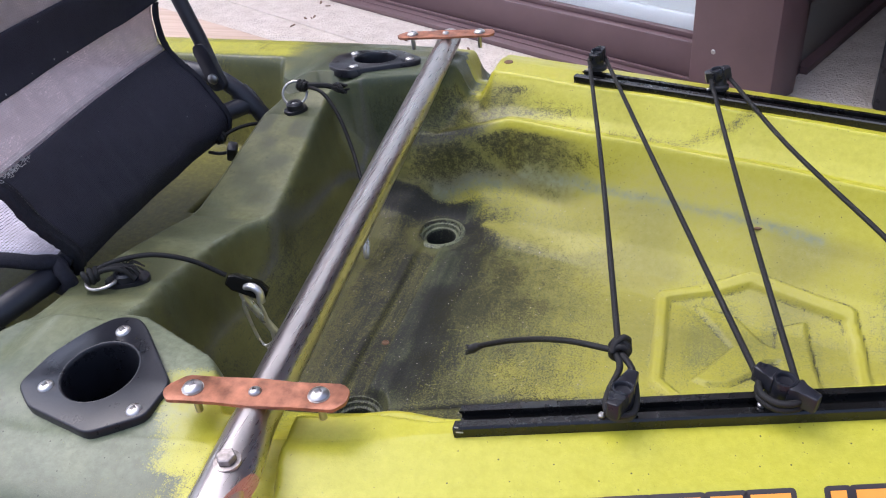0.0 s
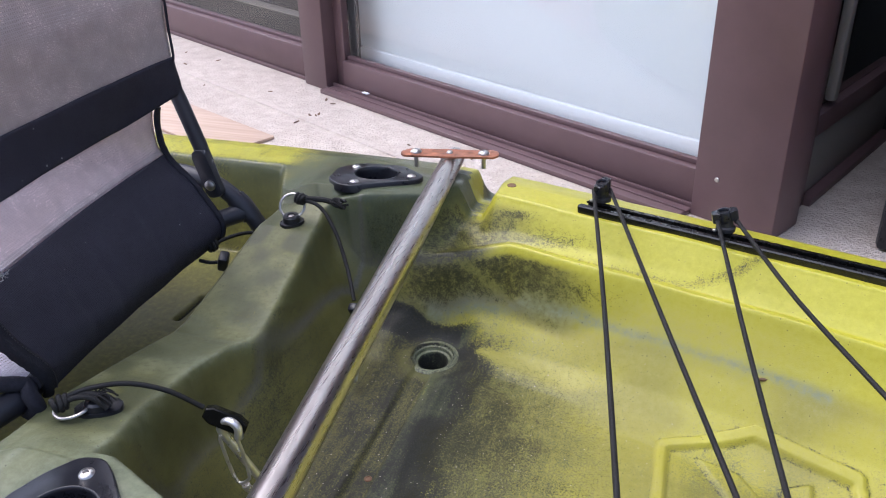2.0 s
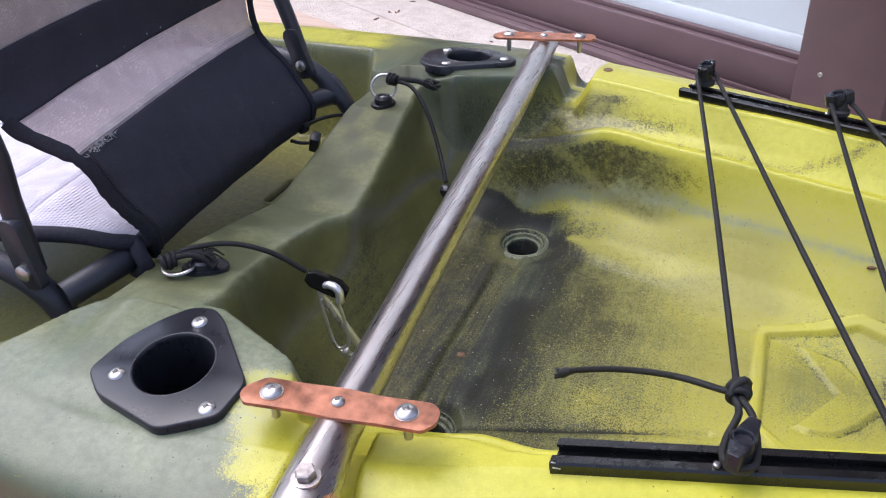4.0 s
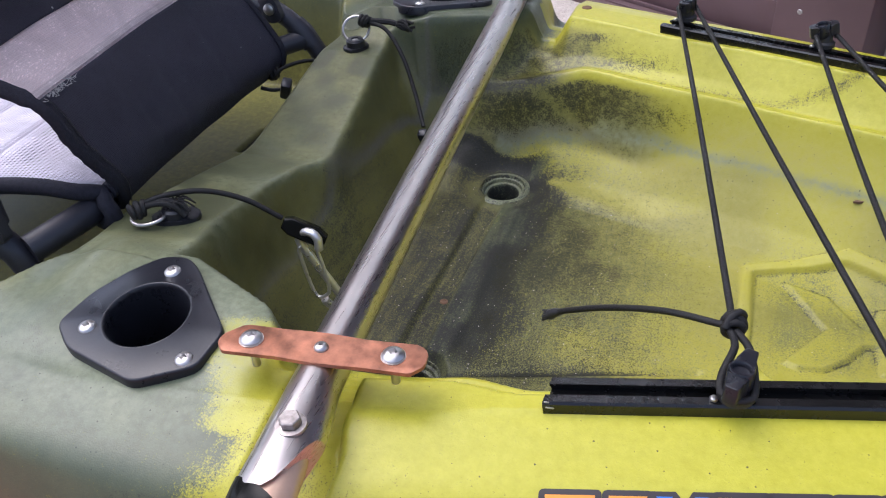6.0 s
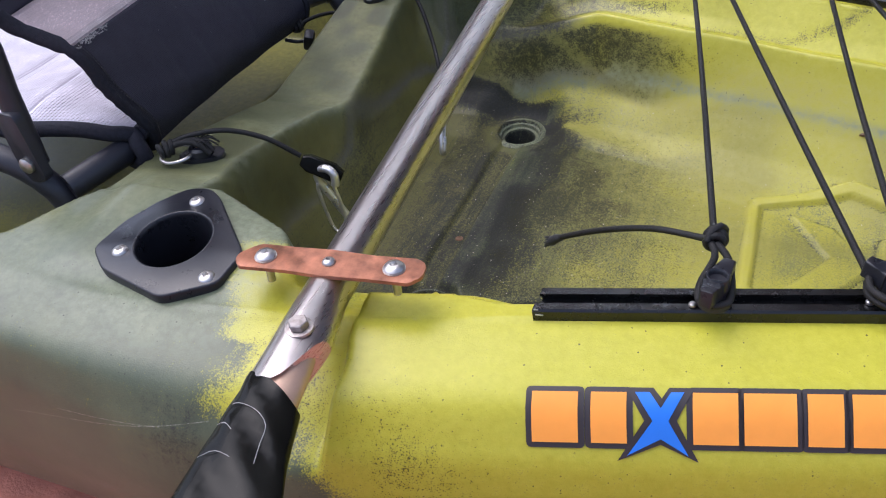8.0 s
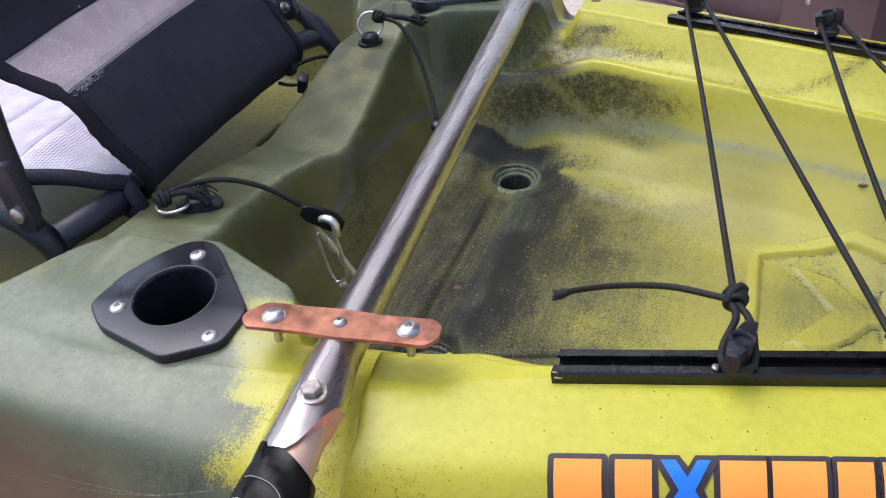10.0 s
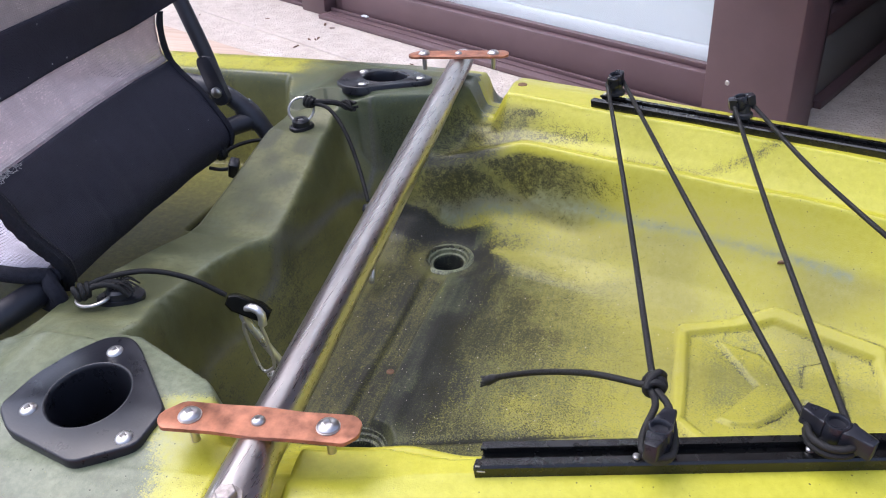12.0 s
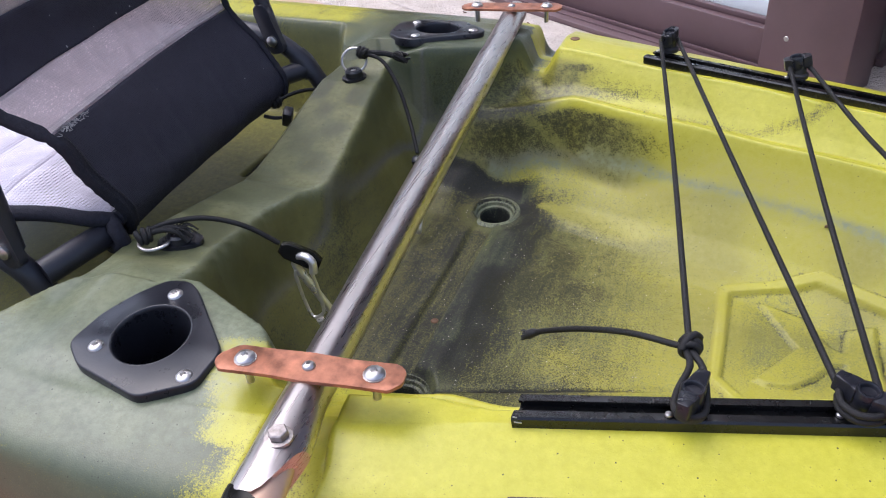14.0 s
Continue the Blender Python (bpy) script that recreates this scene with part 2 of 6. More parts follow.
M_CLIP = plain("carabiner_steel", (0.64, 0.62, 0.60), 0.30, metal=0.8, vary=0.15, depth=0.0001)
M_COPPER = plain("copper", (0.37, 0.150, 0.084), 0.42, metal=0.45, vary=0.6, scale=65, grain=250, depth=0.00015)
M_CORD = plain("shock_cord", (0.013, 0.0125, 0.0125), 0.6, vary=0.4, grain=1400, depth=0.0005, spec=0.3)
M_WEB = woven("webbing", (0.014, 0.0145, 0.021), (0.044, 0.043, 0.060), 2500, 0)
M_BIND = plain("binding_tape", (0.022, 0.022, 0.030), 0.8, vary=0.3, scale=300, grain=1000, depth=0.0008, spec=0.2)
M_MESH = woven("grey_mesh", (0.23, 0.182, 0.180), (0.68, 0.56, 0.555), 980, 0.72)
M_UPPER = woven("upper_mesh", (0.17, 0.148, 0.140), (0.50, 0.44, 0.425), 1150, 0.66)
M_HEM = woven("mesh_hem", (0.20, 0.165, 0.165), (0.62, 0.53, 0.525), 980, 0.60)
M_LIGHT = woven("light_mesh", (0.13, 0.125, 0.15), (0.66, 0.63, 0.71), 980, 0.62)
M_BROWN = plain("brown_aluminium", (0.128, 0.078, 0.081), 0.42, vary=0.12, scale=12, depth=0.0001)
M_BLIND = plain("white_blind", (0.70, 0.735, 0.755), 0.8, vary=0.03, scale=4, depth=0)
M_PALE = plain("pale_rail", (0.77, 0.79, 0.83), 0.5, vary=0.03, scale=8, depth=0)
M_CONC = concrete()
M_CLAY = plain("terracotta", (0.42, 0.155, 0.105), 0.75, vary=0.3, scale=30, grain=220, depth=0.001)
M_WOOD = timber()
M_GLASS = glass_mat()
M_PANEL = plain("beige_panel", (0.22, 0.20, 0.18), 0.5, vary=0.06, scale=8, depth=0.0001)
# near-black for the shade of unlit rooms, and the strip beside the glass
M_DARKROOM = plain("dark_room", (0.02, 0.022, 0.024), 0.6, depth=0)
M_ORANGE = plain("orange_vinyl", (0.80, 0.30, 0.035), 0.4, vary=0.05, depth=0)
M_BLUE = plain("blue_vinyl", (0.02, 0.16, 0.62), 0.4, vary=0.05, depth=0)
M_INK = plain("dark_vinyl", (0.025, 0.018, 0.018), 0.45, vary=0.1, depth=0)
M_TAPE = plain("black_tape", (0.006, 0.006, 0.005), 0.22, vary=0.15, scale=80, grain=300, depth=0.00005, spec=0.12)
M_SHAFT = plain("polished_shaft", (0.56, 0.38, 0.28), 0.42, metal=0.7, vary=0.12, scale=40, depth=0.00005)
M_LINT = plain("pale_thread", (0.38, 0.37, 0.36), 0.8, vary=0.3, grain=900)
M_LEAF = plain("dry_leaf", (0.15, 0.085, 0.05), 0.85, vary=0.4)


# ---- building helpers ----
def thing(name, loc, label, category, group="", kind=""):
    ob = new(name)
    ob.location = loc
    ob.empty_display_size = 0.05
    return tagged(ob, label, category, group, kind)


def base_of(ob):
    p = Vector((0, 0, 0))
    while ob:
        p = p + ob.location
        ob = ob.parent
    return p


def part(name, bm, material, parent=None, label="", smooth=True):
    """Links a bmesh, built in world metres, as one mesh under a thing or a part."""
    me = bpy.data.meshes.new(name)
    if parent:
        bmesh.ops.translate(bm, verts=bm.verts, vec=-base_of(parent))
    bmesh.ops.recalc_face_normals(bm, faces=bm.faces)
    bm.to_mesh(me)
    bm.free()
    if smooth:
        for p in me.polygons:
            p.use_smooth = True
        me.set_sharp_from_angle(angle=radians(38))
    me.materials.append(material)
    ob = new(name, me)
    ob.parent = parent
    if label:
        ob["label"] = label
    return ob


def bent(pts, step_len=0.01, closed=False):
    """A smooth line through the given points."""
    p = [Vector(q) for q in pts]
    n = len(p)
    out = []
    spans = n if closed else n - 1
    for i in range(spans):
        if closed:
            a, b, c, d = p[i - 1], p[i], p[(i + 1) % n], p[(i + 2) % n]
        else:
            b, c = p[i], p[i + 1]
            a = p[i - 1] if i else b * 2 - c
            d = p[i + 2] if i + 2 < n else c * 2 - b
        k = max(2, int((c - b).length / step_len))
        for j in range(k):
            t = j / k
            out.append(0.5 * (2 * b + (c - a) * t + (2 * a - 5 * b + 4 * c - d) * t * t + (3 * b - a - 3 * c + d) * t ** 3))
    if not closed:
        out.append(p[-1])
    return out


def rod(bm, pts, r, n=10, closed=False, caps=True, ry=None):
    """A round bar along a line; r may be a number or one number a point."""
    pts = [Vector(q) for q in pts]
    m = len(pts)
    rings, up = [], None
    for i, q in enumerate(pts):
        if closed:
            t = pts[(i + 1) % m] - pts[i - 1]
        else:
            t = pts[min(i + 1, m - 1)] - pts[max(i - 1, 0)]
        t.normalize()
        if up is None:
            up = Vector((0, 0, 1)) if abs(t.z) < 0.9 else Vector((1, 0, 0))
        side = t.cross(up).normalized()
        up = side.cross(t).normalized()
        rr = r[i] if isinstance(r, (list, tuple)) else r
        r2 = rr if ry is None else ry
        rings.append([bm.verts.new(q + side * (rr * math.cos(a)) + up * (r2 * math.sin(a))) for a in (2 * math.pi * k / n for k in range(n))])
    for i in range(m if closed else m - 1):
        a, b = rings[i], rings[(i + 1) % m]
        for k in range(n):
            bm.faces.new((a[k], a[(k + 1) % n], b[(k + 1) % n], b[k]))
    if caps and not closed:
        bm.faces.new(rings[0][::-1])
        bm.faces.new(rings[-1])
    return bm


def lathe(bm, profile, n=24, m=None):
    """Turns (radius, height) pairs about z, then moves them by the pose m."""
    rings = []
    for r, z in profile:
        if r < 1e-6:
            rings.append([bm.verts.new((0, 0, z))])
        else:
            rings.append([bm.verts.new((r * math.cos(2 * math.pi * k / n), r * math.sin(2 * math.pi * k / n), z)) for k in range(n)])
    for a, b in zip(rings, rings[1:]):
        for k in range(n):
            q = [a[k % len(a)], a[(k + 1) % len(a)], b[(k + 1) % len(b)], b[k % len(b)]]
            q = [v for i, v in enumerate(q) if v not in q[:i]]
            if len(q) > 2:
                bm.faces.new(q)
    if m is not None:
        bmesh.ops.transform(bm, matrix=m, verts=[v for r in rings for v in r])
    return bm


def box(bm, size, m, bevel=0.002, seg=2):
    new_bm = bmesh.new()
    bmesh.ops.create_cube(new_bm, size=1.0)
    bmesh.ops.scale(new_bm, verts=new_bm.verts, vec=size)
    if bevel:
        bmesh.ops.bevel(new_bm, geom=new_bm.edges[:], offset=bevel, segments=seg, affect="EDGES", profile=0.5)
    bmesh.ops.transform(new_bm, matrix=m, verts=new_bm.verts)
    me = bpy.data.meshes.new("piece")
    new_bm.to_mesh(me)
    new_bm.free()
    bm.from_mesh(me)
    bpy.data.meshes.remove(me)
    return bm


def prism(bm, poly, z0, z1, m=None, bevel=0.0, seg=2):
    new_bm = bmesh.new()
    lo = [new_bm.verts.new((x, y, z0)) for x, y in poly]
    hi = [new_bm.verts.new((x, y, z1)) for x, y in poly]
    new_bm.faces.new(lo[::-1])
    new_bm.faces.new(hi)
    k = len(poly)
    for i in range(k):
        new_bm.faces.new((lo[i], lo[(i + 1) % k], hi[(i + 1) % k], hi[i]))
    if bevel:
        top = [e for e in new_bm.edges if all(v.co.z > (z0 + z1) / 2 for v in e.verts)]
        bmesh.ops.bevel(new_bm, geom=top, offset=bevel, segments=seg, affect="EDGES", profile=0.5)
    if m is not None:
        bmesh.ops.transform(new_bm, matrix=m, verts=new_bm.verts)
    me = bpy.data.meshes.new("piece")
    new_bm.to_mesh(me)
    new_bm.free()
    bm.from_mesh(me)
    bpy.data.meshes.remove(me)
    return bm


def rounded(poly, r, k=5):
    """A polygon with its corners rounded."""
    out, n = [], len(poly)
    for i in range(n):
        a, b, c = Vector(poly[i - 1]), Vector(poly[i]), Vector(poly[(i + 1) % n])
        u, w = (a - b), (c - b)
        rr = min(r, u.length * 0.45, w.length * 0.45)
        p, q = b + u.normalized() * rr, b + w.normalized() * rr
        for j in range(k + 1):
            t = j / k
            out.append(tuple((1 - t) ** 2 * p + 2 * t * (1 - t) * b + t * t * q))
    return out


# ---- kayak shape ----
YC = 0.70
GUN = 0.25


def sst(e0, e1, v):
    t = np.clip((v - e0) / (e1 - e0), 0, 1)
    return t * t * (3 - 2 * t)


def half_width(x):
    soft = np.log1p(np.exp((x + 0.10) / 0.05)) * 0.05
    w = 0.395 - 0.29 * soft
    w = w - 0.34 * np.clip((-0.75 - x) / 0.75, 0, 1) ** 2
    return np.maximum(w, 0.035)


def rim_half(x):
    r = half_width(x) - 0.066
    block = 0.268 - 0.42 * np.clip(-0.09 - x, 0, 1)
    blend = sst(-0.055, -0.095, x)
    return r * (1 - blend) + np.minimum(r, np.maximum(block, 0.235)) * blend


HEX = [(0.262, -0.088), (0.240, -0.069), (0.2185, -0.047), (0.2165, 0.082), (0.303, 0.100), (0.395, 0.064), (0.402, 0.030), (0.409, -0.090)]


def seg_dist(x, d, a, b):
    ax, ad = a
    bx, bd = b
    t = np.clip(((x - ax) * (bx - ax) + (d - ad) * (bd - ad)) / ((bx - ax) ** 2 + (bd - ad) ** 2), 0, 1)
    return np.hypot(x - ax - t * (bx - ax), d - ad - t * (bd - ad))


EMBLEM = [(0.250, 0.071), (0.268, 0.066), (0.291, 0.059), (0.305, 0.042), (0.317, 0.026), (0.329, 0.020), (0.331, 0.050), (0.356, 0.057), (0.3615, 0.0), (0.366, -0.034),
          (0.331, -0.034), (0.330, 0.003), (0.320, 0.001), (0.313, -0.009), (0.304, -0.023), (0.285, -0.041), (0.264, -0.044), (0.253, -0.038), (0.268, -0.016), (0.288, 0.015), (0.270, 0.042)]


def outline_dist(x, d, poly):
    """Distance to a closed outline, negative inside it."""
    far = np.full_like(x, 9.0)
    near = (x > 0.23) & (x < 0.39) & (np.abs(d) < 0.1)
    if not np.any(near):
        return far
    u, v = x[near], d[near]
    best, inside = np.full_like(u, 9.0), np.zeros(u.shape, bool)
    for (ax, ad), (bx, bd) in zip(poly, poly[1:] + poly[:1]):
        best = np.minimum(best, seg_dist(u, v, (ax, ad), (bx, bd)))
        if ad != bd:
            inside ^= ((ad > v) != (bd > v)) & (u < (bx - ax) * (v - ad) / (bd - ad) + ax)
    far[near] = np.where(inside, -best, best)
    return far


def hex_dist(x, d):
    return np.minimum.reduce([seg_dist(x, d, HEX[i], HEX[i + 1]) for i in range(len(HEX) - 1)])


SCUPPERS = [(-0.060, 0.174, 0.0885), (-0.053, -0.143, 0.0815)]
SCUPPER_LEAN = 0.05


def smooth_interp(s, xs, ys):
    return (np.interp(s - 0.0022, xs, ys) + 2 * np.interp(s, xs, ys) + np.interp(s + 0.0022, xs, ys)) / 4


def cleft(x, d):
    """Depth of the notch moulded across each gunwale."""
    near, far = -0.029 - x, np.abs(x + 0.042)
    lip = np.interp(d, [-0.383, -0.3665, -0.344, -0.30, -0.28], [-0.002, -0.001, -0.0075, -0.0125, -0.0145])
    near_cut = np.where(near > 0, 1 - sst(0.008, 0.024, near), 1 - sst(lip - 0.004, lip + 0.0015, x))
    return np.where(d < 0, 0.025 * near_cut, 0.034 * (1 - sst(0.007, 0.027, far)))


def BROW(d):
    """Front edge of the bulkhead's top, with a knee amidships."""
    f = lambda v: np.interp(v, [-0.24, -0.19, -0.08, -0.026, 0.006, 0.13, 0.235], [-0.190, -0.194, -0.210, -0.206, -0.186, -0.201, -0.214])
    return (f(d - 0.006) + f(d) + f(d + 0.006)) / 3


def CREASE(d):
    """Line of the shallow fold across the bulkhead's face."""
    return np.interp(d, [-0.20, -0.15, -0.10, -0.04, 0.01, 0.08, 0.15, 0.193, 0.234], [-0.184, -0.187, -0.1905, -0.1895, -0.185, -0.184, -0.185, -0.182, -0.168])


def ledge(x):
    """Distance from the keel line and height of the ledge's crest."""
    out = np.where(x > 0.012, rim_half(np.maximum(x, 0.012)) - 0.0435, np.interp(x, [-0.20, -0.11, -0.055, 0.012], [0.232, 0.240, 0.2445, 0.2515]))
    return out, np.interp(x, [-0.20, -0.17, -0.11, -0.055, -0.02, 0.012, 0.04], [0.148, 0.155, 0.171, 0.182, 0.190, 0.200, 0.2015])


def edge_in(x, d):
    """Distance from the keel line; the near gunwale's inner edge steps outwards before the track."""
    a = np.abs(d)
    return a - 0.0125 * sst(0.032, 0.088, x) * (d < 0) * sst(0.17, 0.25, a)


def tub_s(x, a):
    """How far in from the rim, with the crest of the ledge always at 0.0435."""
    rim, out = rim_half(x), ledge(x)[0]
    outside = (rim - a) / np.maximum(rim - out, 0.008) * 0.0435
    return np.where(a > out, outside, 0.0435 + out - a)


def deck_height(x, d):
    """Height of the moulded deck and footwell."""
    a = np.abs(d)
    rim = rim_half(x)
    full = a
    a = edge_in(x, d)
    s = tub_s(x, a)
    steep = smooth_interp(s, [-0.02, -0.003, 0.006, 0.020, 0.041, 0.047, 0.054, 0.060, 0.066, 0.072, 0.10, 0.14], [GUN, GUN - 0.001, 0.238, 0.218, 0.203, 0.198, 0.172, 0.147, 0.132, 0.125, 0.104, 0.091])
    easy = smooth_interp(s, [-0.02, -0.003, 0.006, 0.020, 0.041, 0.047, 0.060, 0.080, 0.105, 0.130, 0.16, 0.19], [GUN, GUN - 0.001, 0.238, 0.222, 0.204, 0.197, 0.176, 0.148, 0.120, 0.102, 0.092, 0.090])
    ease = sst(0.07, 0.20, x)
    tub = steep * (1 - ease) + easy * ease
    crest = ledge(x)[1]
    tub = np.where(s > 0.0435, 0.09 + (tub - 0.09) * (crest - 0.09) / 0.111, GUN - (GUN - tub) * (GUN - crest) / 0.049)
    # bead along the ledge
    z = tub + 0.0062 * np.exp(-((s - 0.0405) / 0.0052) ** 2)
    z = z + 0.0020 * np.exp(-((s - 0.0635) / 0.0030) ** 2) * sst(0.14, 0.08, x)
    # channel across the floor that drains to the scuppers
    chan = (1 - sst(0.0105, 0.0130, np.abs(x + 0.0635))) * (1 - sst(0.150, 0.160, a))
    z = z - 0.006 * chan
    rib = np.exp(-((x + 0.030) / 0.007) ** 2) * (1 - sst(0.14, 0.165, a))
    z = z + 0.003 * rib
    # low creases that frame the middle of the floor
    streak = seg_dist(x, a, (-0.016, 0.186), (0.165, 0.112))
    z = z + 0.0014 * np.exp(-(streak / 0.0085) ** 2) * sst(0.18, 0.04, x)
    crease = seg_dist(x, a, (-0.03, 0.138), (0.185, 0.072))
    z = z - 0.004 * np.exp(-(crease / 0.004) ** 2) * (d < 0)
    for sx, sd, sz in SCUPPERS:
        r = np.hypot(x - sx, d - sd)
        seat = np.maximum(z - sz - SCUPPER_LEAN * (d - sd) * (sd > 0), 0)
        z = z - seat * np.where(sd > 0, 1 - sst(0.031, 0.066, r), 1 - sst(0.0262, 0.0345, r))
        z = z - 0.05 * (1 - sst(0.0225, 0.0248, r))
    # bulkhead in front of the seat
    top = 0.204 + 0.036 * np.clip((a - 0.01) / 0.17, 0, 1) - 0.03 * d
    brow = BROW(d)
    foot = np.interp(d, [-0.24, -0.19, -0.08, 0.13, 0.235], [-0.138, -0.142, -0.153, -0.150, -0.162]) - 0.024 * np.exp(-((d + 0.168) / 0.026) ** 2)
    ramp_len = foot - brow
    front = np.clip((brow + ramp_len - x) / ramp_len, 0, 1)
    gentle = np.interp(front, [0, 0.07, 0.15, 0.80, 0.88, 0.95, 0.98, 1.0], [0, 0.02, 0.075, 0.66, 0.79, 0.94, 0.982, 1.0])
    sheer = np.interp(front, [0, 0.07, 0.15, 0.76, 0.82, 0.94, 0.98, 1.0], [0, 0.02, 0.060, 0.47, 0.58, 0.94, 0.985, 1.0])
    front = gentle + (sheer - gentle) * sst(-0.03, -0.09, d)
    well_half = 0.245 + 0.075 * sst(-0.275, -0.32, x)
    pan = 0.125 + (GUN - 0.125) * sst(well_half - 0.035, well_half + 0.004, a)
    back = 0.55 * sst(-0.276, -0.290, x) + 0.45 * sst(-0.28, -0.36, x)
    seat = top * (1 - back) + pan * back
    seat = np.where(a > well_half + 0.004, GUN, seat)
    z = np.where(a > rim + 0.002, GUN, z)
    a = full
    z = z * (1 - front) + np.maximum(seat, z * 0 + 0.05) * front
    # groove across the face of the bulkhead
    z = z - 0.0032 * np.exp(-((x - CREASE(d)) / 0.0030) ** 2) * sst(0.23, 0.20, a)
    # block under the rod holder is crowned and stands a little proud
    blockm = sst(-0.055, -0.075, x) * sst(-0.275, -0.235, x) * sst(rim - 0.040, rim + 0.025, a)
    z = z + blockm * np.maximum(0.010 - 0.11 * (a - 0.28), 0) * sst(half_width(x) - 0.036, half_width(x) - 0.066, a)
    # cleft across the gunwale
    z = z - cleft(x, d) * sst(rim - 0.035, rim + 0.012, a)
    # raised outline on the floor
    dist = hex_dist(x, d)
    z = z + 0.0050 * (1 - sst(0.0046, 0.0064, dist))
    z = z + 0.0042 * (1 - sst(-0.0014, 0.0014, outline_dist(x, d, EMBLEM)))
    # slit where the seat well meets the bulkhead
    z = z - 0.008 * np.exp(-(seg_dist(x, d, (-0.3690, 0.115), (-0.3675, 0.168)) / 0.003) ** 2)
    # slight unevenness of the moulding
    z = z + 0.0012 * np.sin(x * 31 + 1.3) * np.sin(d * 27 + 0.4)
    return z


def lattice_noise(x, y, scale, seed):
    rng = np.random.RandomState(seed)
    g = rng.rand(64, 64)
    u, v = x * scale + 100.3, y * scale + 100.7
    i, j = np.floor(u).astype(int), np.floor(v).astype(int)
    fu, fv = u - i, v - j
    fu, fv = fu * fu * (3 - 2 * fu), fv * fv * (3 - 2 * fv)
    q = lambda a, b: g[(i + a) % 64, (j + b) % 64]
    return (q(0, 0) * (1 - fu) + q(1, 0) * fu) * (1 - fv) + (q(0, 1) * (1 - fu) + q(1, 1) * fu) * fv


def blob(x, d, x0, d0, rx, rd, turn=0.0):
    c, s = math.cos(radians(turn)), math.sin(radians(turn))
    u, v = (x - x0) * c + (d - d0) * s, -(x - x0) * s + (d - d0) * c
    return np.exp(-((u / rx) ** 2 + (v / rd) ** 2))


# dried tide line along the foot of the far wall
TIDE = [(-0.080, 0.2235), (-0.032, 0.228), (0.037, 0.228), (0.106, 0.209), (0.171, 0.1805), (0.236, 0.161), (0.306, 0.140), (0.366, 0.120)]


def pigment(x, d, z):
    """Where the moulded plastic is green, black or dusty."""
    n1, n2 = lattice_noise(x, d + z * 0.7, 14, 1), lattice_noise(x, d - z, 38, 2)
    wob = (n1 - 0.5) * 0.05 + (n2 - 0.5) * 0.025
    a = np.abs(d)
    s = tub_s(x, edge_in(x, d))
    edge = np.interp(d, [-0.39, -0.362, -0.338, -0.295, -0.268, 0.1, 0.2], [-0.084, -0.100, -0.101, -0.107, -0.035, -0.035, -0.023])
    edge = np.where((z < 0.245) & (a > half_width(x) - 0.03), np.interp(z, [0.13, 0.17, 0.202, 0.225, 0.245], [0.02, 0.01, -0.018, -0.070, -0.081]), edge)
    green = sst(edge + 0.021, edge - 0.021, x + 0.8 * wob)
    within = sst(0.004, 0.016, s) * sst(-0.165, -0.13, x)
    green = green * (1 - within) + within * (0.74 * sst(0.0, -0.07, x + 1.0 * wob) + 0.12 * sst(-0.05, -0.13, x)) * (d > -0.3)
    # paler, yellower seat well
    inside = sst(-0.275, -0.33, x)
    green = green * (1 - inside * (0.10 + 0.42 * sst(-0.06, -0.20, d) + 0.3 * (n1 - 0.5)) * (1 - sst(0.30, 0.34, a) * sst(0.3, 0.2, d)))
    green = green * (1 - 0.62 * sst(-0.25, -0.34, x + wob) * sst(0.316, 0.336, d))
    green = green - 0.1 * blob(x, d, -0.22, 0.0, 0.03, 0.05)
    floor = sst(0.064, 0.080, s) * (x > -0.19)
    wall = sst(0.0440, 0.0470, s) * sst(0.010, -0.006, s - np.interp(x, [-0.12, -0.05, 0.02, 0.09, 0.13], [0.060, 0.059, 0.062, 0.071, 0.072])) * (x > -0.17)
    shelf = sst(0.0, 0.01, s) * sst(0.046, 0.04, s) * (x > -0.21)
    # floor: green-grey aft, speckled olive amidships, clean yellow forward
    aft = sst(0.005, -0.035, x + 0.6 * wob)
    speck = sst(0.33, 0.02, x + 0.10 * (n1 - 0.5) + 0.22 * np.clip(d - 0.05, 0, 1))
    green = np.maximum(green, floor * (1.05 * aft + 0.70 * speck * sst(0.27, 0.15, d + 0.3 * np.clip(x, 0, 1))))
    # far wall of the footwell fades from olive to clean yellow
    fadew = sst(0.19, 0.03, x + 1.0 * wob) * (1 - 0.6 * sst(0.03, 0.12, x) * sst(0.054, 0.068, s))
    green = np.maximum(green, wall * (d > 0) * 0.95 * sst(0.0, -0.11, x + wob))
    green = np.maximum(green, shelf * (d > 0) * 0.9 * sst(0.0, -0.09, x + 1.2 * wob))
    green = np.maximum(green, 0.55 * sst(0.40, 0.45, x) * sst(0.10, 0.02, np.abs(d - 0.06)))
    green = green + floor * 0.55 * blob(x, d, 0.31, 0.02, 0.085, 0.07) * (0.6 + 0.8 * n2)
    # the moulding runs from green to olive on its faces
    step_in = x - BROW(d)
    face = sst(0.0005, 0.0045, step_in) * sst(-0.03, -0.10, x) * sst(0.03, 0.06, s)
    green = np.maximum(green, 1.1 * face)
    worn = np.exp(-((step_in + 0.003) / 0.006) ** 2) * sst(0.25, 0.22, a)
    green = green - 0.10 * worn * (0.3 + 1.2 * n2)
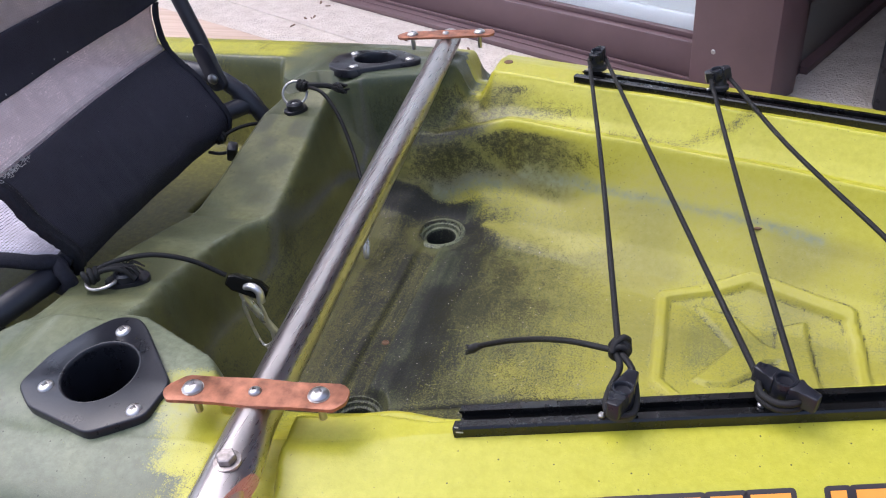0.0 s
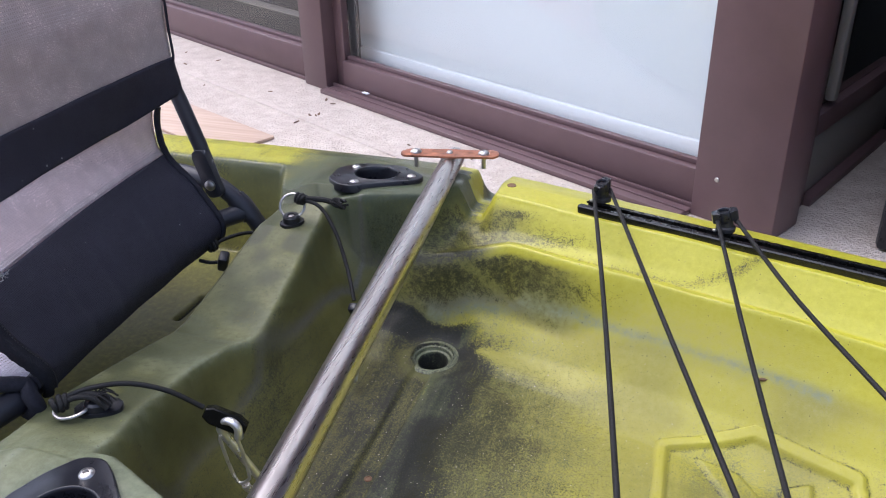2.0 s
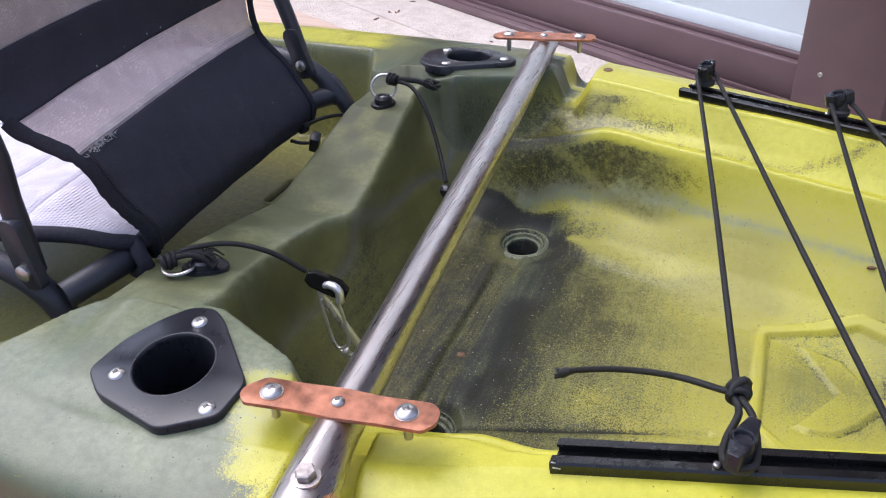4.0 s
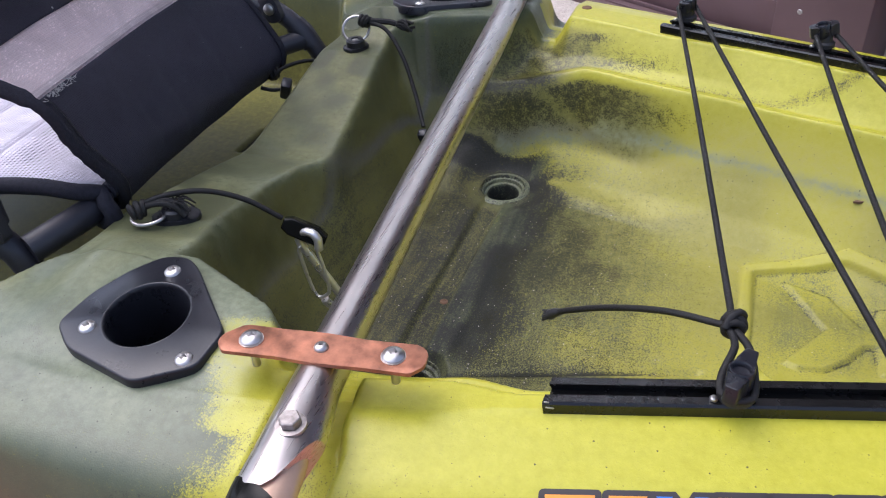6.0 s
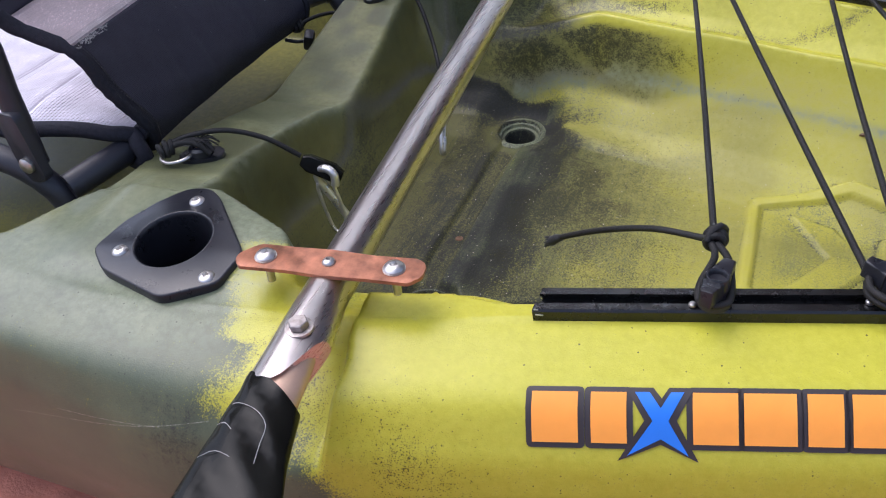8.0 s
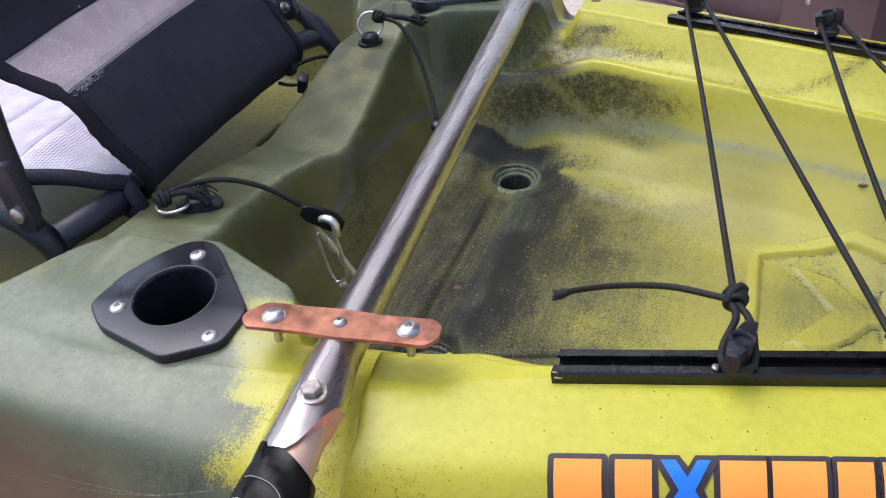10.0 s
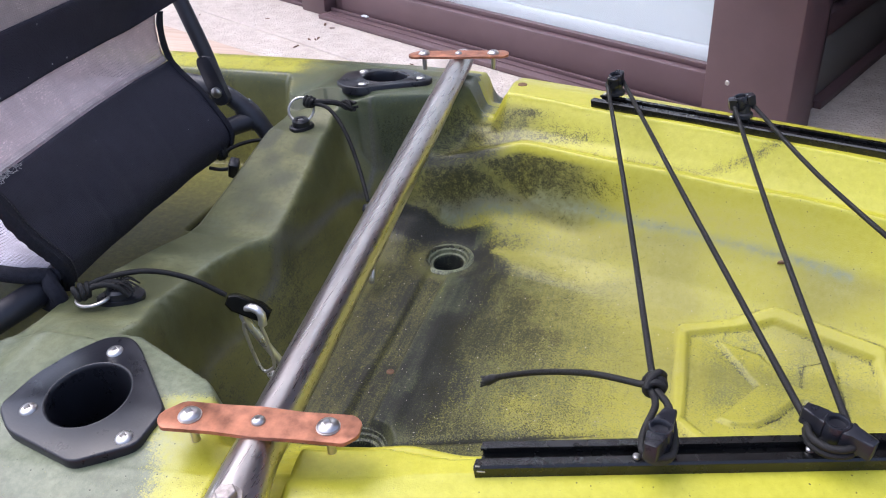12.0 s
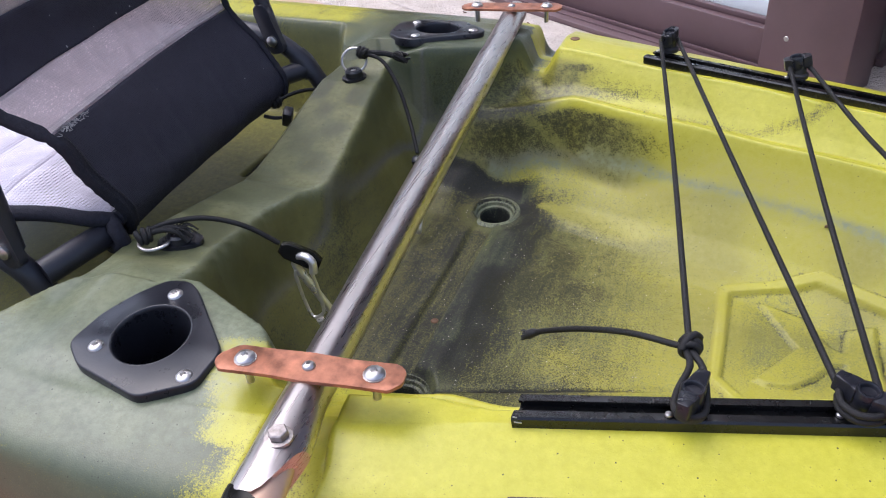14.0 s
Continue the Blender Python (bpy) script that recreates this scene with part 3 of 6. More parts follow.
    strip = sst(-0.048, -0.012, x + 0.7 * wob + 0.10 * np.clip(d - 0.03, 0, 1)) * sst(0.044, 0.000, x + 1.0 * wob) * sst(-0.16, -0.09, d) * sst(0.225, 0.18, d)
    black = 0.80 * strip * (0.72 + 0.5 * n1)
    black = np.maximum(black, floor * aft * (0.46 + 0.26 * n1) * sst(-0.17, -0.10, x))
    pool = sst(0.180, 0.200, d + 0.3 * wob) * sst(0.2245, 0.2190, d + 0.1 * wob) * sst(-0.185, -0.135, x) * sst(0.000, -0.030, x + 0.8 * wob)
    ring = np.hypot(x + 0.062, d - 0.170)
    black = np.maximum(black, 0.95 * pool * (1 - 0.45 * sst(0.044, 0.032, ring)))
    black = np.maximum(black, floor * speck * (0.20 + 0.24 * n1) * sst(0.21, 0.08, d))
    fleck = seg_dist(x, z, (-0.045, 0.188), (0.010, 0.150))
    far = (d > 0) * 1.0
    specks = wall * far * (0.90 + 0.40 * (n1 - 0.5)) * fadew * sst(-0.17, -0.08, x) * (1 - 0.55 * np.exp(-(fleck / 0.006) ** 2))
    specks = np.maximum(specks, wall * far * 0.9 * np.exp(-((s - 0.053) / 0.006) ** 2) * sst(0.20, 0.10, x) * sst(-0.03, 0.02, x) * (0.6 + 0.5 * n2))
    specks = np.maximum(specks, shelf * far * (0.72 + 0.4 * (n1 - 0.5)) * sst(0.085, -0.01, x + 0.7 * wob) * sst(-0.21, -0.15, x))
    specks = np.maximum(specks, shelf * (1.05 * blob(x, d, 0.022, 0.287, 0.040, 0.007, -5) + 0.85 * blob(x, d, 0.050, 0.262, 0.075, 0.011, -9) + 0.8 * blob(x, d, -0.075, 0.272, 0.06, 0.03)))
    specks = np.maximum(specks, floor * speck * (1 - aft) * (0.66 + 0.9 * (n1 - 0.5) + 0.4 * (n2 - 0.5)) * sst(0.24, 0.14, d))
    specks = np.maximum(specks, 0.35 * (1 - sst(0.012, 0.016, np.abs(x + 0.0635))) * sst(0.15, 0.12, a))
    tan = wall * far * 0.92 * sst(0.15, 0.07, x + 0.8 * wob) * sst(-0.17, -0.07, x) + shelf * far * 0.80 * sst(0.075, 0.0, x + 0.8 * wob) * sst(-0.14, -0.06, x)
    black = np.maximum(black, shelf * far * 0.30 * sst(-0.03, -0.09, x + wob) * sst(-0.205, -0.165, x))
    grime = 0.50 * np.exp(-((s - 0.0425) / 0.0042) ** 4) * sst(0.010, -0.020, x) * sst(-0.215, -0.17, x) * far
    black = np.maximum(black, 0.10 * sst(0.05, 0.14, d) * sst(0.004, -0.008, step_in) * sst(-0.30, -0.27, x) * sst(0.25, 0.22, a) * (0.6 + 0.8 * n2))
    hx = hex_dist(x, d)
    slit = seg_dist(x, d, (-0.3690, 0.115), (-0.3675, 0.168))
    black = np.maximum(black, 1.2 * np.exp(-(slit / 0.0030) ** 2))
    black = np.maximum(black, floor * 0.50 * np.exp(-((outline_dist(x, d, EMBLEM) - 0.0022) / 0.0016) ** 2) * (0.3 + 1.2 * n2))
    black = np.maximum(black, floor * 0.42 * np.exp(-((hx - 0.0078) / 0.0016) ** 2) * (0.3 + 1.2 * n2))
    arc = np.minimum(seg_dist(x, d, (0.06, 0.245), (0.215, 0.205)), np.minimum(seg_dist(x, d, (0.215, 0.205), (0.272, 0.214)), seg_dist(x, d, (0.272, 0.214), (0.305, 0.228))))
    black = np.maximum(black, 0.42 * np.exp(-(arc / 0.007) ** 2) * (x > 0.04))
    near_line = seg_dist(x, d, (-0.03, -0.138), (0.185, -0.072))
    black = np.maximum(black, (0.62 + 0.3 * n2) * np.exp(-(near_line / 0.0034) ** 2) * sst(0.19, 0.14, x))
    fold = x - CREASE(d)
    groove = np.exp(-((fold + 0.0002) / 0.0024) ** 4) * sst(0.245, 0.23, a) * sst(-0.22, -0.18, d)
    grime = np.maximum(grime, 0.85 * groove * (0.6 + 0.5 * sst(-0.1, 0.15, d)))
    black = np.maximum(black, 0.30 * np.exp(-((fold + 0.0036) / 0.0012) ** 2) * sst(0.24, 0.20, a) * sst(-0.22, -0.18, d))
    black = np.maximum(black, 0.62 * np.exp(-((s - 0.0425) / 0.0042) ** 4) * sst(0.006, -0.025, x) * sst(-0.20, -0.15, x) * far)
    # dirt gathered at the foot of the far wall
    skirt = sst(0.056, 0.064, s) * sst(0.098, 0.080, s) * sst(0.10, 0.01, x + wob) * (x > -0.17) * (d > 0)
    green = np.maximum(green, 0.30 * skirt)
    # worn clean along the crests
    crest = np.exp(-((s - 0.0400) / 0.0056) ** 4) * sst(-0.03, 0.005, x) * (x > -0.05)
    streak = np.exp(-(seg_dist(x, d, (-0.006, 0.186), (0.115, 0.150)) / (0.003 + 0.013 * sst(-0.02, 0.05, x))) ** 2)
    foot_s = np.interp(x, [-0.12, -0.05, 0.02, 0.09, 0.13], [0.060, 0.059, 0.062, 0.071, 0.072])
    foot = np.exp(-((s - foot_s) / 0.0026) ** 2) * sst(0.15, 0.09, x) * sst(-0.12, -0.06, x) * (d > 0)
    shape = outline_dist(x, d, EMBLEM)
    rim_line, raised = 1 - sst(0.0046, 0.0062, hx), 1 - sst(-0.002, 0.001, shape)
    keep = np.clip(1 - 0.85 * rim_line - 0.35 * raised - 0.95 * crest - 0.8 * streak - 0.6 * blob(x, d, -0.0470, 0.105, 0.0050, 0.042) - 0.4 * blob(x, d, -0.0500, 0.0, 0.0022, 0.07) - 0.6 * blob(x, d, 0.075, -0.062, 0.022, 0.018) - 0.35 * blob(x, d, 0.11, -0.085, 0.06, 0.008), 0, 1)
    green, black = green * keep, black * keep
    pan = np.exp(-((ring - 0.034) / 0.008) ** 2) * sst(0.185, 0.168, d)
    black = black * (1 - 0.55 * pan)
    notch = blob(x, d, -0.036, 0.305, 0.018, 0.035)
    green, black = green * (1 - 0.45 * notch), black * (1 - 0.8 * notch)
    side = sst(0.236, 0.225, z) * (a > half_width(x) - 0.01)
    black = np.maximum(black, side * (blob(x, z, -0.105, 0.20, 0.03, 0.05) * 0.42 + blob(x, z, 0.03, 0.205, 0.075, 0.03) * 0.20))
    low = side * sst(0.209, 0.203, z + 0.012 * sst(-0.02, -0.2, x))
    green = green + side * blob(x, z, 0.02, 0.08, 0.07, 0.045) * 0.6 + 0.07 * low * (x > -0.02) * (0.4 + 1.2 * n1)
    black = np.clip(black * (0.8 + 0.4 * n2), 0, 1)
    dust = 0.8 * (1 - sst(0.010, 0.013, np.abs(x + 0.0635))) * sst(0.15, 0.12, a) + 1.6 * foot + floor * (0.30 + 0.6 * n1) * (1 - 0.9 * aft) + 0.75 * blob(x, d, 0.22, 0.175, 0.16, 0.016, -14) + 0.9 * np.exp(-((s - 0.066) / 0.006) ** 2) * (d > 0) * sst(0.14, 0.05, x) * (x > -0.1)
    grime = np.maximum(grime, 0.50 * foot * (0.4 + n1) * sst(0.09, 0.03, x))
    crown = sst(0.0035, -0.0005, step_in) * sst(-0.31, -0.28, x) * sst(0.262, 0.235, a)
    olive = 0.40 * crown * (0.75 + 0.5 * n1) + 0.80 * face + 0.35 * inside * sst(0.33, 0.30, a) + 0.12 * floor
    olive = olive + 0.25 * sst(0.28, 0.30, d) * sst(-0.03, -0.08, x)
    tan = tan + 0.45 * floor * speck * (1 - aft) * sst(0.24, 0.14, d) + 0.45 * floor * blob(x, d, 0.31, 0.02, 0.10, 0.08) * n1 * 1.5
    tan = tan + 0.60 * blob(x, d, -0.232, -0.262, 0.040, 0.022, 40) * (0.5 + n1) + 0.40 * (1 - sst(0.010, 0.013, np.abs(x + 0.0635))) * sst(0.15, 0.12, a) + 0.90 * sst(-0.278, -0.300, x) * sst(0.32, 0.29, a) * sst(-0.62, -0.45, x) * (0.5 + 0.6 * n1)
    patchy = sst(0.32, 0.68, 0.6 * n1 + 0.4 * n2)
    # mask of the near deck, where sky sheen is painted in
    deck = sst(-0.20, -0.25, d) * sst(half_width(x) + 0.02, half_width(x) - 0.03, a) * sst(-0.06, -0.10, x) * sst(-0.70, -0.50, x)
    tan = tan + 0.34 * floor * sst(0.0, 0.06, x) * sst(0.62, 0.40, x) * sst(-0.08, 0.02, d) * sst(0.22, 0.17, d) * sst(0.35, 0.70, 0.55 * n1 + 0.45 * lattice_noise(x * 0.6, d * 2.2, 22, 5))
    tide = np.minimum.reduce([seg_dist(x, d, p, q) for p, q in zip(TIDE, TIDE[1:])])
    gutter = np.exp(-((np.abs(x + 0.0635) - 0.0122) / 0.0012) ** 2) * sst(0.155, 0.13, a)
    black = np.maximum(black, 0.62 * gutter * (0.6 + 0.6 * n2))
    # tide line and worn brow, plus painted sky sheen on deck and crown
    pale = 0.95 * np.exp(-(tide / 0.0028) ** 2) * (0.5 + 0.7 * n1) + 0.30 * np.exp(-(tide / 0.011) ** 2) * n2 + 0.90 * deck * (0.55 + 0.45 * n1) + crown * (0.20 + 0.45 * sst(0.05, -0.10, d)) * 1.3 * patchy + 0.2 * worn
    tan = tan + 0.20 * face * sst(0.010, 0.020, step_in) + 0.50 * crown * sst(0.40, 0.75, n2)
    black = np.maximum(black, 0.24 * crown * (1 - patchy) * (0.6 + 0.8 * n2))
    camo = sst(0.50, 0.72, 0.65 * lattice_noise(x, d + z, 20, 8) + 0.35 * n2)
    stern = sst(0.235, 0.26, d) * sst(-0.06, -0.10, x)
    black = np.maximum(black, 0.34 * stern * camo)
    tan = tan + 0.40 * stern * sst(0.55, 0.75, 0.6 * n1 + 0.4 * n2)
    specks = np.maximum(specks, 0.30 * crown * (0.4 + n2)) * (1 - 0.7 * np.exp(-(tide / 0.0034) ** 2))
    black = black * (1 - 0.6 * np.exp(-(tide / 0.0034) ** 2))
    specks = np.maximum(specks, (d < -0.3) * (0.34 * blob(x, d, 0.022, -0.388, 0.090, 0.030, -12) + 0.42 * blob(x, d, -0.045, -0.365, 0.035, 0.035) + 0.16 * blob(x, z, 0.05, 0.19, 0.10, 0.04)) * (0.6 + 0.7 * n2))
    clear = np.clip(1 - 0.95 * crest, 0, 1)
    fields = (green, black, dust, olive, specks * clear, grime, tan * clear * (1 - 0.9 * rim_line), pale)
    return [np.clip(f, 0, 1) for f in fields]


def flare_at(x):
    return 0.45 + 0.55 * sst(-0.28, -0.02, x)


FAR_EXTRA = 0.012
OUTER = bent([(-0.395, 0, 0), (-0.20, 0, 0), (-0.10, 0, 0.003), (-0.02, 0, 0.030), (0.030, 0, 0.070), (0.049, 0, 0.115), (0.052, 0, 0.140), (0.050, 0, 0.165), (0.043, 0, 0.200), (0.034, 0, 0.216), (0.022, 0, 0.232), (0.010, 0, 0.2385), (-0.006, 0, 0.2425), (-0.018, 0, 0.2460), (-0.028, 0, 0.2484), (-0.036, 0, 0.2497)], 0.005)
HOLDER = [(-0.163, -0.304), (-0.171, 0.300)]


def build_hull(parent):
    xs = np.concatenate([np.linspace(-1.45, -0.50, 30)[:-1], np.linspace(-0.50, -0.36, 50)[:-1], np.linspace(-0.36, 0.46, 329)[:-1], np.linspace(0.46, 0.70, 40)[:-1], np.linspace(0.70, 1.20, 24)])
    nv = 350
    outer = OUTER
    rows = []
    for x in xs:
        w = float(half_width(np.array(x)))
        lift = 0.10 * max(0, (x - 0.7) / 0.5) ** 2
        flare = float(flare_at(np.array(x)))
        left = [(-max(w + (q.x if q.x < 0 else q.x * flare), 0.0), q.z + lift) for q in outer]
        edge = left[-1][0]
        dn = np.linspace(edge, FAR_EXTRA - edge, nv)[1:-1]
        zn = deck_height(np.full_like(dn, x), dn)
        close = sst(0.66, 0.72, np.array(x)) + sst(-0.95, -1.02, np.array(x))
        zn = zn * (1 - close) + (GUN + lift) * close
        mid = list(zip(dn, zn))
        right = [(FAR_EXTRA - d, z) for d, z in reversed(left)]
        cut_f = float(cleft(np.array(x), np.array(1.0)))
        fade = lambda z: float(sst(0.185, 0.238, np.array(z)))
        pull = [0.5 * float(sst(-0.034, 0.01, np.array(q.x))) for q in outer]
        cuts = [float(cleft(np.array(x), np.array(min(d, -0.30)))) * fade(z) for d, z in left]
        left = [(d + k * c, z - c) for (d, z), k, c in zip(left, pull, cuts)]
        right = [(d - k * cut_f * fade(z), z - cut_f * fade(z)) for (d, z), k in zip(right, pull[::-1])]
        rows.append([(x, d, z) for d, z in left + mid + right[:-1]])
    P = np.array(rows)
    nx, nr = P.shape[:2]
    fields = pigment(P[..., 0], P[..., 1], P[..., 2])
    verts = P.reshape(-1, 3).copy()
    faces = []
    cx = (P[:-1, :, 0] + P[1:, :, 0]) / 2
    skip = np.zeros((nx - 1, nr), bool)
    nxt = np.roll(P, -1, axis=1)
    cd = (P[:-1, :, 1] + nxt[1:, :, 1]) / 2
    cz = P[:-1, :, 2]
    for hx, hd in HOLDER:
        skip |= (np.hypot(cx - hx, cd - hd) < 0.0285) & (cz > 0.15)
    for i in range(nx - 1):
        for j in range(nr):
            if not skip[i, j]:
                j2 = (j + 1) % nr
                faces.append((i * nr + j, (i + 1) * nr + j, (i + 1) * nr + j2, i * nr + j2))
    faces.append(tuple(range(nr))[::-1])
    faces.append(tuple((nx - 1) * nr + j for j in range(nr)))
    me = bpy.data.meshes.new("hull")
    me.from_pydata(verts.tolist(), [], faces)
    me.update()
    bm = bmesh.new()
    bm.from_mesh(me)
    bmesh.ops.recalc_face_normals(bm, faces=bm.faces)
    bm.to_mesh(me)
    bm.free()
    for p in me.polygons:
        p.use_smooth = True
    for name, four in (("pigment", fields[:4]), ("wear_sheen", fields[4:])):
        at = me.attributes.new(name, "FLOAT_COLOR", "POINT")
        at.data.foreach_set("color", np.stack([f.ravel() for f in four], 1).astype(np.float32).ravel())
    me.materials.append(M_HULL)
    ob = new("hull", me)
    ob.parent = parent
    return ob


kayak = thing("kayak", (0, YC, 0), "lime yellow and green camouflage plastic kayak on the ground", "kayak")
hull = build_hull(kayak)


# ---- setting ----
def deck_z(x, y):
    return float(deck_height(np.array([x]), np.array([y - YC]))[0])


bm = bmesh.new()
box(bm, (60, 60, 0.4), pose(0, 0, -0.2), 0)
tagged(part("ground", bm, M_CLAY, smooth=False), "terracotta red ground beside the kayak", "ground", kind="structure")

SLAB = 0.067
CORNER = Vector((0.338, 1.330, SLAB))
ALONG = math.degrees(math.atan2(0.4853, -0.8743))
SIDEWAYS = math.degrees(math.atan2(-0.4141, 0.9102))


def on_wall(s, out, z):
    """A place s along the glazed wall from its corner, out towards the boat, at height z."""
    return Vector((CORNER.x - 0.8743 * s - 0.4853 * out, CORNER.y + 0.4853 * s - 0.8743 * out, z))


def on_side(r, out, z):
    """A place r along the side wall from the corner, out towards the bow, at height z."""
    return Vector((CORNER.x + 0.4141 * r + 0.9102 * out, CORNER.y + 0.9102 * r - 0.4141 * out, z))


def wall_box(name, s0, s1, z0, z1, out0, out1, material, parent, bevel=0.0015, label=""):
    b = bmesh.new()
    c = on_wall((s0 + s1) / 2, (out0 + out1) / 2, (z0 + z1) / 2)
    box(b, (s1 - s0, out1 - out0, z1 - z0), pose(*c, 0, 0, ALONG), bevel)
    return part(name, b, material, parent, label)


def side_box(name, r0, r1, z0, z1, out0, out1, material, parent, bevel=0.0015, label=""):
    b = bmesh.new()
    c = on_side((r0 + r1) / 2, (out0 + out1) / 2, (z0 + z1) / 2)
    box(b, (out1 - out0, r1 - r0, z1 - z0), pose(*c, 0, 0, SIDEWAYS), bevel)
    return part(name, b, material, parent, label)


bm = bmesh.new()
prism(bm, [(-6, 1.175), (4, 1.175), (4, 7), (-6, 7)], 0.0, SLAB, bevel=0.004)
tagged(part("pavement", bm, M_CONC, smooth=False), "rough pale concrete slab in front of the glazed doors", "pavement", kind="structure")

b = bmesh.new()
box(b, (3.4, 0.02, 0.006), pose(*on_wall(1.30, 0.165, SLAB + 0.0005), 0, 0, ALONG), 0.0028)
tagged(part("trim", b, M_CONC), "low concrete lip along the slab before the doors", "trim", kind="structure")

TOP = 2.10
door = thing("door_1", on_wall(0.62, 0, SLAB), "brown aluminium sliding door with a white blind behind the glass", "door", kind="structure")
wall_box("corner_post", 0.0, 0.143, SLAB, TOP, -0.085, 0.0, M_BROWN, door, 0.003)
wall_box("bottom_rail", 0.143, 1.088, SLAB + 0.0104, 0.141, -0.050, -0.014, M_BROWN, door, 0.002)
wall_box("bead", 0.143, 1.088, 0.1412, 0.150, -0.044, -0.029, M_BROWN, door, 0.001)
wall_box("sill", 0.143, 1.120, SLAB, SLAB + 0.010, -0.075, 0.034, M_BROWN, door, 0.002)
wall_box("sill_rib", 0.143, 1.120, SLAB + 0.0102, SLAB + 0.017, -0.010, -0.004, M_BROWN, door, 0.001)
wall_box("sill_rib", 0.143, 1.120, SLAB + 0.0102, SLAB + 0.0125, 0.012, 0.016, M_BROWN, door, 0.001)
wall_box("jamb_strip", 1.060, 1.088, 0.1505, 2.02, -0.048, -0.043, M_DARKROOM, door, 0.001, "dark rubber seal beside the glass")
wall_box("stile", 1.122, 1.212, SLAB, TOP, -0.066, 0.012, M_BROWN, door, 0.003)
wall_box("stile_return", 1.0885, 1.1215, SLAB + 0.0104, TOP, -0.070, -0.022, M_BROWN, door, 0.002)
wall_box("top_rail", 0.143, 1.088, 2.02, TOP, -0.07, -0.01, M_BROWN, door, 0.002)
pane = wall_box("pane", 0.145, 1.086, 0.143, 2.02, -0.042, -0.037, M_GLASS, door, 0)
pane.visible_shadow = False
b = bmesh.new()
lathe(b, [(0.0, 0.0006), (0.0014, 0.0006), (0.0016, 0.0018), (0.0032, 0.0016), (0.0042, 0.0)], 14, pose(*on_wall(0.103, 0.0, 0.140), 90, 0, ALONG + 180))
part("screw", b, M_SCREW, door)
wall_box("latch_tab", 0.985, 1.005, SLAB + 0.0170, SLAB + 0.0200, -0.009, -0.001, M_PALE, door, 0.001, "small white plastic tab")
blind = thing("window_blind", on_wall(0.62, -0.10, 0.12), "white roller blind drawn down behind the door glass", "blind")
wall_box("cloth", 0.10, 1.12, 0.156, 2.0, -0.104, -0.100, M_BLIND, blind, 0)
wall_box("bottom_bar", 0.10, 1.12, 0.112, 0.155, -0.108, -0.094, M_PALE, blind, 0.006)
win = thing("window_1", on_wall(1.75, 0, SLAB), "dark glass panel in a brown aluminium frame", "window", kind="structure")
wall_box("bottom_rail", 1.212, 2.6, SLAB + 0.0085, 0.149, -0.06, -0.008, M_BROWN, win, 0.002)
wall_box("sill", 1.212, 2.6, SLAB, SLAB + 0.008, -0.06, -0.002, M_BROWN, win, 0.001)
wall_box("window_frame", 2.6, 2.7, SLAB, TOP, -0.07, 0.0, M_BROWN, win, 0.003)
wall_box("head_rail", 1.212, 2.6, 2.02, TOP, -0.07, -0.01, M_BROWN, win, 0.002)
wall_box("bead", 1.212, 2.6, 0.1492, 0.157, -0.046, -0.026, M_BROWN, win, 0.001)
pane = wall_box("pane", 1.212, 2.6, 0.151, 2.02, -0.040, -0.035, M_GLASS, win, 0)
pane.visible_shadow = False
for k in range(9):
    wall_box("slat", 1.225, 2.59, 0.19 + 0.055 * k, 0.1925 + 0.055 * k, -0.120, -0.085, M_PANEL, win, 0, "dusty slat behind the glass")
# near-black sheets close off the glass, the unlit rooms' shade in their colour
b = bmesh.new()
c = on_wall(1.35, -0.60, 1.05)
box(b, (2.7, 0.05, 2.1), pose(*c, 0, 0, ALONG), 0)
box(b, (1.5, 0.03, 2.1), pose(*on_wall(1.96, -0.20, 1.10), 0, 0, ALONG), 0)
tagged(part("dark_backing", b, M_DARKROOM, smooth=False), "near-black backing sheet standing for the unlit room", "wall", kind="structure")
b = bmesh.new()
box(b, (5.2, 0.15, 0.7), pose(*on_wall(2.0, -0.06, TOP + 0.351), 0, 0, ALONG), 0.004)
tagged(part("wall_north", b, M_PANEL, smooth=False), "plain rendered wall above the doors", "wall", kind="structure")
b = bmesh.new()
box(b, (2.4, 0.12, TOP), pose(*on_wall(3.901, -0.06, TOP / 2 + SLAB / 2), 0, 0, ALONG), 0.004)
tagged(part("wall_west", b, M_PANEL, smooth=False), "plain rendered wall beside the doors", "wall", kind="structure")

# added wall, out of view, that keeps sky light off the side door
b = bmesh.new()
box(b, (0.12, 3.2, 2.5), pose(1.22, 2.75, 1.25 + SLAB, 0, 0, -12), 0.004)
tagged(part("shade_wall", b, M_BROWN, smooth=False), "unseen brown wall added to darken the side door", "wall", kind="structure")
# added overhead slab, out of view, that dims the side entrance
b = bmesh.new()
box(b, (1.3, 3.2, 0.08), pose(0.95, 2.95, 2.62, 0, 0, -12), 0.004)
tagged(part("ceiling", b, M_PANEL, smooth=False), "unseen slab added overhead to darken the side entrance", "ceiling", kind="structure")

door2 = thing("door_2", on_side(0.5, 0, SLAB), "brown framed side door with dark glass over a beige panel", "door", kind="structure")
side_box("post", 0.086, 0.112, SLAB, TOP, -0.075, -0.002, M_BROWN, door2, 0.003)
side_box("jamb", 0.1125, 0.160, SLAB, TOP, -0.065, -0.014, M_BROWN, door2, 0.002)
side_box("threshold", 0.1605, 1.6, SLAB, SLAB + 0.014, -0.07, -0.002, M_BROWN, door2, 0.002)
